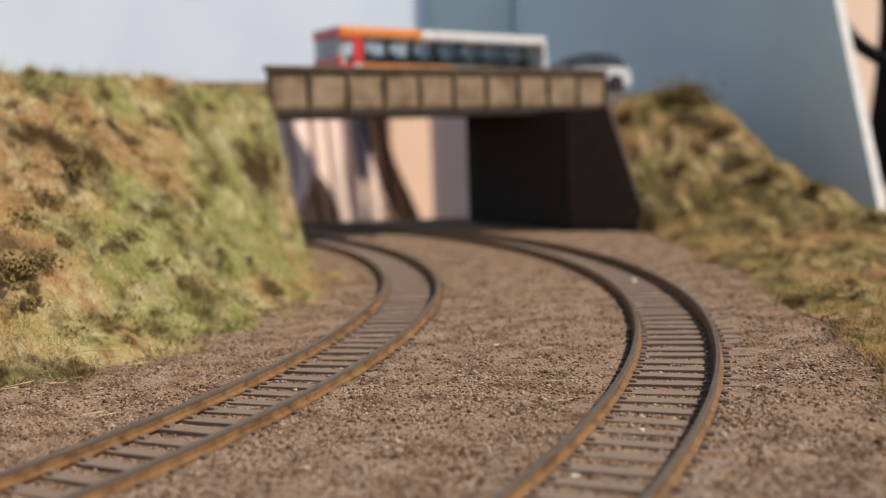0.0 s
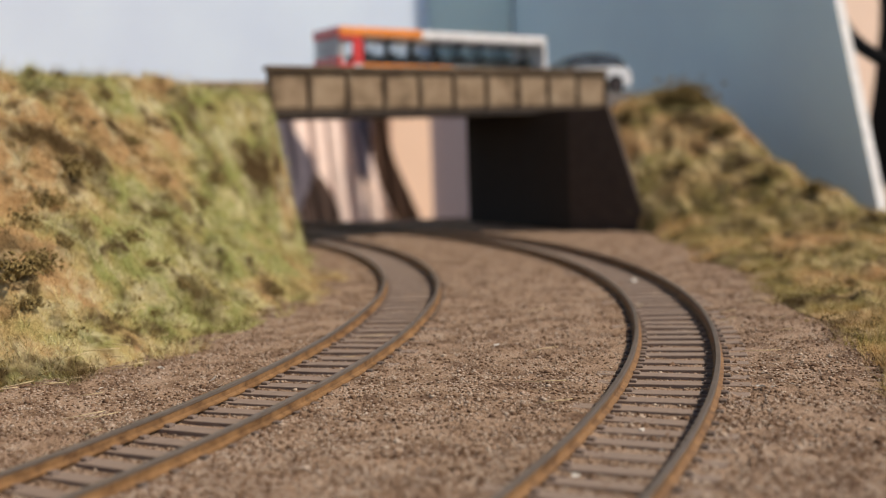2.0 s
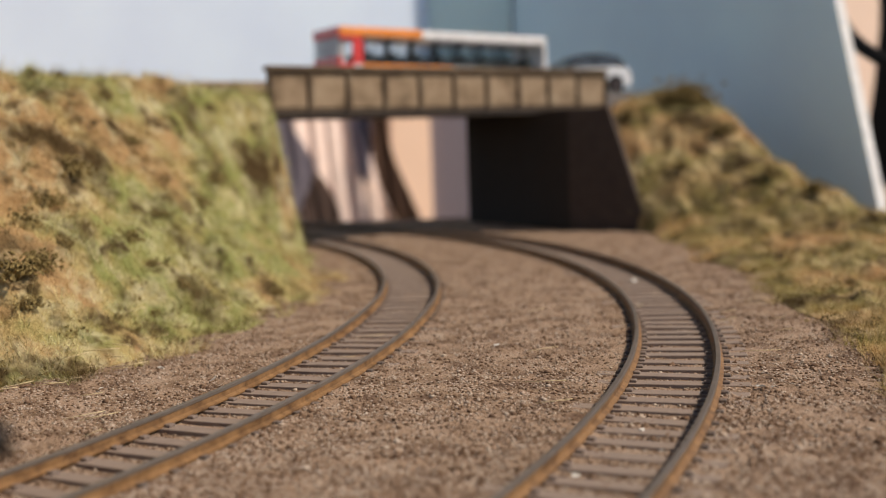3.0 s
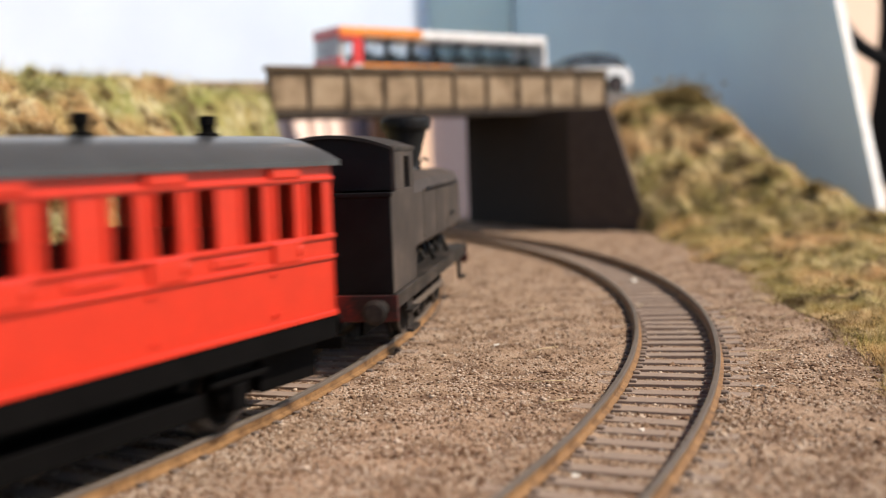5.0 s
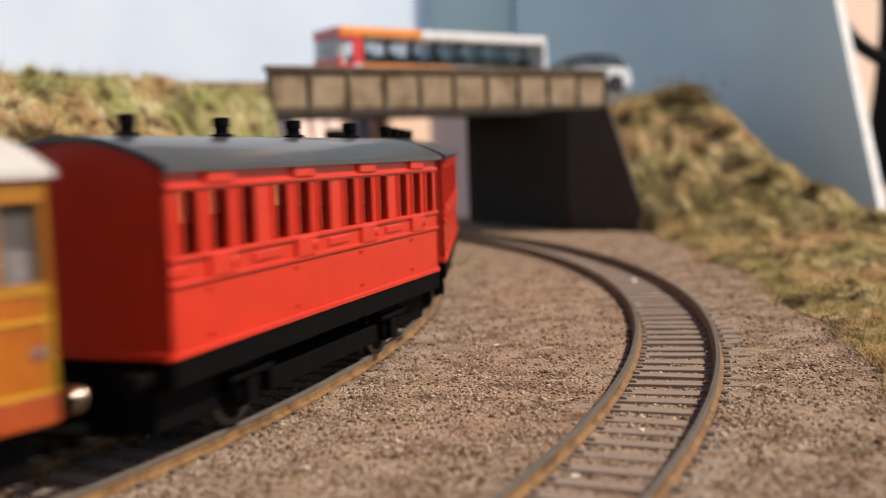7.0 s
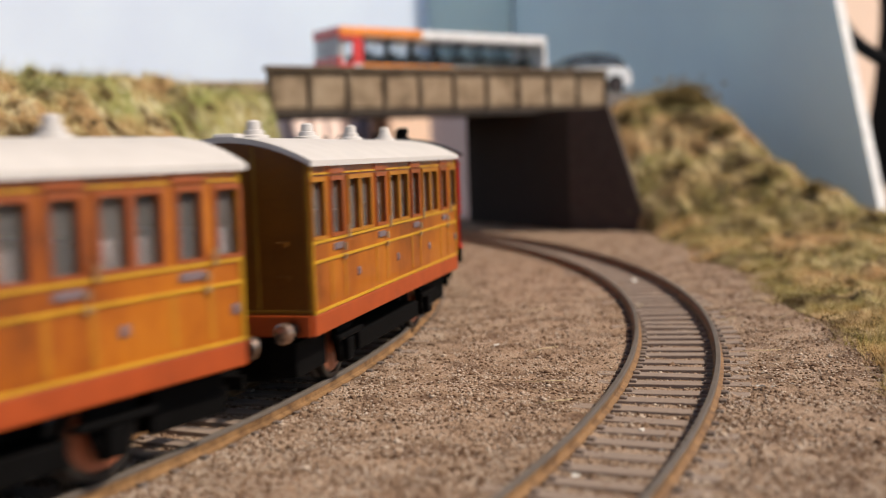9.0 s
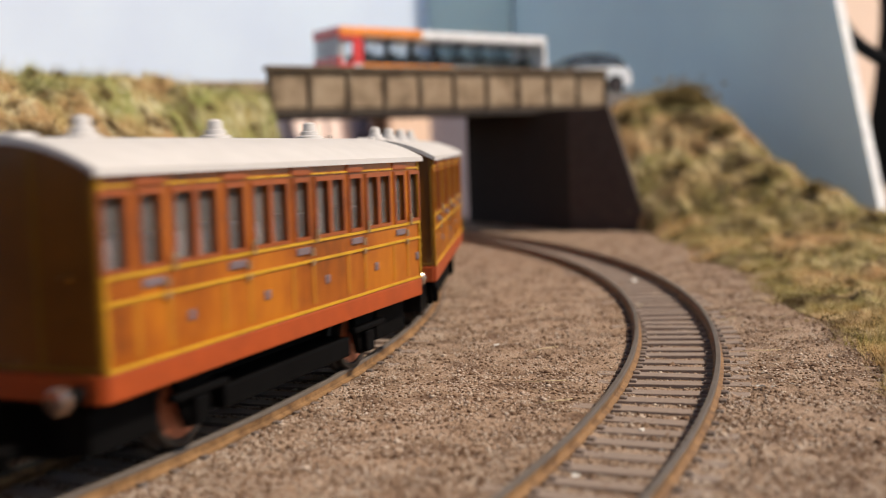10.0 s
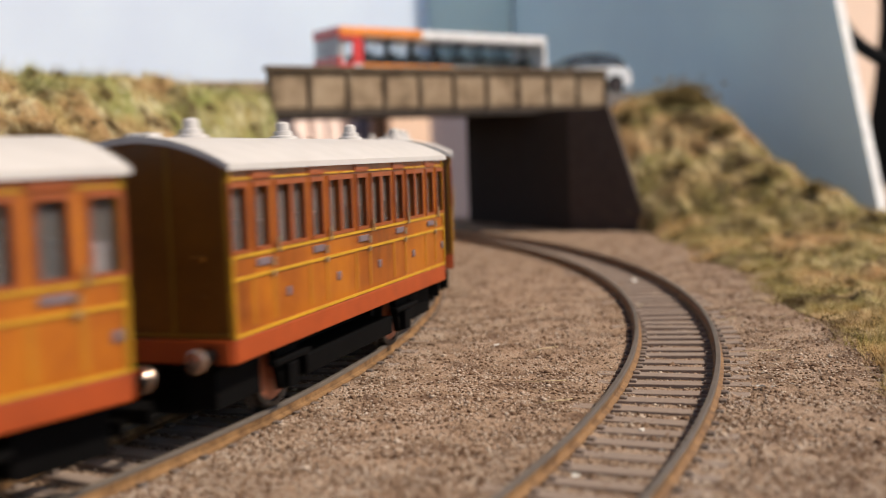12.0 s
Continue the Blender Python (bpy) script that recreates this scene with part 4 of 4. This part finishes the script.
def bus():
    a, b = Vector((-51.5, 570.8)), Vector((65.7, 646.2))
    d = b - a
    L = d.length
    v = thing("toy_bus", "red, orange and white single-decker model bus on the bridge", "model bus", m=pose(a.x * MM, a.y * MM, 0.0757, 0, 0.9, math.degrees(math.atan2(d.y, d.x))))
    # x runs from the front (0) to the rear, y to the far side
    W, H0, H1 = 30, 3.0, 36.3
    part("body", Shape().box(9, L, 0, W, H0, 17, 0.8).box(9, L, 0, W, 31, H1, 1.2), M_BUS_WHITE, v)
    part("front_body", Shape().box(0, 9.2, 0, W, H0, 17.2, 0.8).box(0, 1.4, 0, W, 16.8, 20.8, 0.3).box(0, 1.2, 0, W, 30.8, H1, 0.5).box(8.5, 14.5, -0.1, 1.0, 17, 31.2, 0.2).box(8.5, 14.5, W - 1, W + 0.1, 17, 31.2, 0.2).box(0.8, 14.5, -0.1, 1.5, 29.8, 32, 0.2), M_BUS_RED, v, "red front")
    part("roof_cove", Shape().box(0.4, 52, -0.3, W + 0.3, 31.4, H1 + 0.3, 1.0), M_BUS_ORANGE, v, "orange roof cove")
    part("skirt_stripe", Shape().box(14, 72, -0.25, 0.3, 13.4, 17.2, 0.1), M_BUS_ORANGE, v, "orange stripe")
    part("windscreen", Shape().box(0.3, 0.9, 0.4, W - 0.4, 20.6, 30.8, 0.1), M_BUS_SCREEN, v).visible_shadow = False
    # Pale sheet added behind the windscreen to help its painted reflection.
    part("cab_lining", Shape().box(3, 4, 2, W - 2, 15, 31, 0.2), M_LINING, v, "pale sheet added behind the windscreen to lighten it")
    part("interior", Shape().box(2, L - 3, 2, W - 2, 15, 17.4, 0.1), M_BUS_GLASS, v, "dark seats and floor")
    n = 8
    for k in range(n):
        x0 = 15 + (L - 17) * k / n
        for y in (0.2, W - 0.8):
            part("side_window", Shape().box(x0 + 0.5, x0 + (L - 17) / n - 0.5, y, y + 0.6, 17.1, 30.9, 0.1), M_GLASS, v).visible_shadow = False
            part("window_pillar", Shape().box(x0 - 0.9, x0 + 0.9, y - 0.2, y + 0.8, 16.9, 31.1, 0.1), M_BLACK, v)
        part("seat", Shape().box(x0 + 4, x0 + 7, 2, 13, 17, 24, 0.6).box(x0 + 4, x0 + 7, 17, W - 2, 17, 24, 0.6), M_BUS_GLASS, v)
    part("rear_body", Shape().box(L - 2, L + 0.2, 0.1, W - 0.1, 16.6, 31.4, 0.3), M_BUS_WHITE, v)
    for x in (24, L - 34):
        for y in (1.5, W - 1.5):
            part("wheel", Shape().lathe((x, y - 2, 6), (0, 1, 0), ((0, 5.4), (0.4, 6), (3.6, 6), (4, 5.4)), 24), M_BLACK, v)


def loft(outline, half_low, half_high, z_turn):
    """A closed side outline pulled across y, drawn in above z_turn."""
    n = len(outline)
    h = [half_low if z < z_turn else half_high for _, z in outline]
    vs = [(x, -w, z) for (x, z), w in zip(outline, h)] + [(x, w, z) for (x, z), w in zip(outline, h)]
    return Shape().add(vs, [(i, (i + 1) % n, n + (i + 1) % n, n + i) for i in range(n)] + [tuple(range(n)), tuple(range(2 * n - 1, n - 1, -1))])


def car():
    v = thing("toy_car", "silver model hatchback car parked behind the bridge", "model car", m=pose(0.084, 0.640, 0.0752, 0, 0, 20))
    # side outline along x: bonnet at the left, hatch at the right
    low = [(-29, 4.2), (-29.6, 7), (-29, 10.5), (-26, 12.4), (-15, 14.2), (24, 15), (28.4, 13.4), (29.6, 10), (29.2, 5), (27, 3.4), (-27, 3.4)]
    part("body", loft(low, 11.6, 10.6, 12), M_CAR, v)
    top = [(-16, 14), (-6, 20.4), (2, 21.8), (14, 21.6), (22, 19.6), (27, 14.6)]
    part("cabin_glass", loft(top, 10.4, 8.2, 17), M_BUS_GLASS, v, "dark side and rear windows")
    part("roof", loft([(-6.6, 20.2), (2, 21.9), (14, 21.7), (22.4, 19.5), (21, 21.0), (14, 22.5), (2, 22.7), (-5, 21.2)], 8.6, 8.2, 21.5), M_BLACK, v, "black roof")
    for sy in (-1, 1):
        for xa, xb, za in ((-15.4, -6.0, 20.6), (6.4, 6.0, 21.6), (26.4, 21.6, 20.0)):
            part("pillar", Shape().rod((xa, sy * 10.5, 14.6), (xb, sy * 8.5, za), 0.4, 6), M_BLACK, v)
        part("mirror", Shape().box(-12, -9.6, *sorted((sy * 10.6, sy * 12.8)), 14.4, 16.2, 0.4), M_BLACK, v)
    for x in (-17.5, 18):
        for sy in (-1, 1):
            part("wheel_arch", Shape().lathe((x, sy * 11.6, 4.6), (0, sy, 0), ((0, 5.6), (0.25, 5.4), (0.25, 4.4)), 24), M_BLACK, v)
    for x in (-17.5, 18):
        for y in (-10, 10):
            w = part("wheel", Shape().lathe((x, y - 1.8, 4.4), (0, 1, 0), ((0, 4), (0.3, 4.4), (3.3, 4.4), (3.6, 4)), 24), M_BLACK, v)
            part("hub", Shape().lathe((x, y - 2.0, 4.4), (0, 1, 0), ((0, 2.6), (4.0, 2.6)), 18), M_SEAT, w)


def build_room():
    x0, x1, y0, y1, z0, z1 = -1350, 800, -900, 2100, -800, 1750
    # The ceiling is unseen and added to keep sky light out.
    for name, box, mat, label, cat in (
            ("wall_north", (x0, x1, y1, y1 + 80, z0, z1), M_WALL, "warm cream painted room wall", "wall"),
            ("floor", (x0, x1, y0, y1, z0 - 40, z0), M_BASE, "brown carpeted room floor", "floor"),
            ("ceiling", (x0, x1, y0, y1, z1, z1 + 60), M_CEIL, "unseen white ceiling added to keep sky light out", "ceiling")):
        tagged(part(name, Shape().box(*box), mat), label, cat, kind="structure")
    # Unseen walls that shut out sky light; their openings are added for fill.
    wall = Shape().box(x0 - 80, x0, y0, y1, z0, 60).box(x0 - 80, x0, y0, 0, 60, z1).box(x0 - 80, x0, y1 - 300, y1, 60, z1)
    back = Shape().box(x0, x1, y0 - 80, y0, z0, 140).box(x0, -1200, y0 - 80, y0, 140, z1).box(650, x1, y0 - 80, y0, 140, z1)
    tagged(part("wall_south", back, M_PALE), "unseen pale wall, its opening added to let in fill light", "wall", kind="structure")
    tagged(part("wall_west", wall, M_PALE), "unseen pale wall with a second opening added for fill light", "wall", kind="structure")
    # the window side: a low wall, piers and one wide opening
    wall = Shape().box(x1, x1 + 90, y0, y1, z0, -60).box(x1, x1 + 90, y0, y0 + 120, -60, z1).box(x1, x1 + 90, y1 - 300, y1, -60, z1)
    tagged(part("wall_east", wall, M_WALL), "cream room wall with a wide window opening", "wall", kind="structure")
    s = Shape()
    n = 900
    row = []
    for i in range(n + 1):
        x = -420 + 350 * i / n
        row.append((x, 1500 + (x + 70) * 0.75 + 4.2 * math.sin(x / 3.3) + 0.7 * math.sin(x / 1.3 + 1)))
    s.add([(x + 25, y, -500) for x, y in row] + [(x - 45, y, 500) for x, y in row], [(i, i + 1, n + 2 + i, n + 1 + i) for i in range(n)], True)
    c = part("curtain", s, M_CURTAIN)
    sol = c.modifiers.new("thickness", "SOLIDIFY")
    sol.thickness = 0.003
    tagged(c, "pinkish pleated curtain hanging behind the layout", "curtain")
    # curtain shadows made as cloths before it: rows of height, left and right edge
    for name, rgb, depth, edges, label in (
            ("drape", (0.085, 0.042, 0.024), 1440, ((300, -92, -70), (90, -90, -72), (40, -92, -67), (0, -84, -50), (-60, -60, -26), (-300, 20, 60)), "dark brown shadow on the curtain, made as a gathered cloth"),
            ("drape", (0.10, 0.062, 0.048), 1425, ((300, -330, -215), (45, -290, -188), (20, -280, -163), (-17, -270, -140), (-54, -265, -132), (-300, -240, -100)), "brown shadow on the curtain, made as a gathered cloth"),
            ("lace_panel", (0.22, 0.20, 0.26), 1455, ((300, -124, -92), (60, -120, -90), (20, -112, -96), (0, -104, -98)), "grey shade on the curtain, made as a hanging cloth"),
            ("lace_panel", (0.24, 0.21, 0.25), 1410, ((300, -300, -205), (80, -300, -192), (25, -300, -160), (-60, -300, -200)), "grey shade on the curtain, made as a hanging cloth")):
        s = Shape()
        rows, cols = 24, 28
        zs = [e[0] for e in edges][::-1]
        for j in range(rows + 1):
            z = zs[0] + (zs[-1] - zs[0]) * j / rows
            xl = float(np.interp(z, zs, [e[1] for e in edges][::-1]))
            xr = float(np.interp(z, zs, [e[2] for e in edges][::-1]))
            for i in range(cols + 1):
                x = xl + (xr - xl) * i / cols
                s.v.append((x, depth + 3.5 * math.sin((x + 0.12 * z) / 3.1) + 0.25 * (x + 150), z))
        s.f = [(j * (cols + 1) + i, j * (cols + 1) + i + 1, (j + 1) * (cols + 1) + i + 1, (j + 1) * (cols + 1) + i) for j in range(rows) for i in range(cols)]
        s.s, s.m = [True] * len(s.f), [0] * len(s.f)
        c = part(name, s, plain(name + "_cloth", rgb, 0.9))
        c.modifiers.new("thickness", "SOLIDIFY").thickness = 0.002
        tagged(c, label, "curtain")
    # Shaded strip of wall; its shade is put into the lilac-grey colour.
    tagged(part("window_reveal", Shape().box(-22, 90, 1560, 1640, -500, 600, 2), plain("lilac_wall_shade", (0.36, 0.32, 0.36), 0.8)), "window reveal coloured lilac-grey for its shade", "window reveal", kind="structure")
    aw = part("alcove_wall", Shape().box(-72, 0, 0, 20, -500, 600, 1), plain("peach_paint", (0.88, 0.62, 0.46), 0.9, spread=0.04, scale=5))
    aw.matrix_world = pose(-0.012, 1.545, 0, 0, 0, 40)
    tagged(aw, "peach painted alcove wall", "wall", kind="structure")
    # Panel added in place of the lit peach wall, turned to face the sun.
    door = part("cupboard_door", Shape().box(-160, 160, 0, 22, -500, 262, 3), M_WALL)
    door.matrix_world = pose(0.56, 1.34, 0, 0, 0, 50)
    tagged(door, "peach panel added beyond the layout, turned to the sun as lit wall", "door")
    bag = Shape().lathe((464, 930, -420), (0, 0.1, 1), ((0, 60), (120, 66), (300, 68), (470, 70), (520, 62), (570, 56), (700, 52), (900, 50), (920, 20)), 20)
    tagged(part("black_bag", bag, M_CABLE), "black equipment bag standing beyond the backdrop", "bag")
    # dark lead hanging beyond the side board
    cu = bpy.data.curves.new("cable", "CURVE")
    cu.dimensions = "3D"
    cu.bevel_depth = 0.0046
    sp = cu.splines.new("BEZIER")
    pts = ((0.252, 0.72, 0.20), (0.266, 0.71, 0.118), (0.280, 0.70, 0.098), (0.31, 0.70, 0.086), (0.40, 0.72, 0.08))
    sp.bezier_points.add(len(pts) - 1)
    for p, co in zip(sp.bezier_points, pts):
        p.co, p.handle_left_type, p.handle_right_type = co, "AUTO", "AUTO"
    cu.materials.append(M_CABLE)
    tagged(new("cable", cu), "black cable hanging beyond the backdrop board", "cable")


# ---------------------------------------------------------------- build
build_ground()
build_stones("ballast_stones", 78000, 0.13, 0.46, M_STONE, "fine brown ballast granules between the tracks", 11)
build_stones("ballast_crumbs", 25000, 0.24, 0.62, M_CRUMB, "darker brown crumbs strewn over the ballast", 12)
build_bank("bank_inner", left_plan, left_height, "grassy embankment of scatter and earth inside the curve", M_EARTH)
build_bank("bank_outer", right_plan, right_height, "grassy embankment rising towards the backdrop board", M_EARTH_TAN)
blades("grass_inner", left_plan, left_height, 190000, 1, "tan, olive and green static grass on the embankment", True)
blades("grass_outer", right_plan, right_height, 110000, 2, "tan and olive static grass on the embankment", True, M_BLADE_TAN)
blades("grass_fringe", left_fringe, left_low, 22000, 6, "thin tan and green grass fringe along the ballast", False)
blades("grass_fringe", right_fringe, right_low, 14000, 7, "thin tan grass fringe along the ballast", False, M_BLADE_TAN)
build_boards()
build_bridge()
bus()
car()
build_room()
build_scrub()
build_litter()

loco = locomotive()
red1 = red_coach()
red2 = red_coach()
teak = [teak_coach(4, "golden teak four-wheel coach with four compartments and a white roof")]
teak += [teak_coach(5, "golden teak four-wheel coach with five compartments and a white roof") for _ in range(3)]
# distance of each vehicle's middle from the rear of the first coach, and its wheelbase
VEHICLES += [(loco, 201.5, 52), (red1, 57.7, 62), (red2, 57.7 - 126, 62)]
for k, c in enumerate(teak):
    VEHICLES.append((c, -194.5 - 126 * k, 60))
railway_track("inner", -0.62, 0.66, -3.9, 1.75, "curved model track of brown sleepers and rusty rails under the train")
railway_track("outer", -0.62, 0.5, -0.9, 0.95, "curved empty model track of brown sleepers and rusty rails")


def motions():
    for v, off, base in VEHICLES:
        walk(v, [(k * 0.25, vehicle_pose(smooth_travel(k * 0.25) + off, base)) for k in range(49)])
    for w, y, r in WHEELS:
        rows = []
        for k in range(181):
            t = k / 15
            rows.append((t, pose(0, y * MM, r * MM, -math.degrees((smooth_travel(t) - smooth_travel(0)) / r))))
        walk(w, rows)


motions()
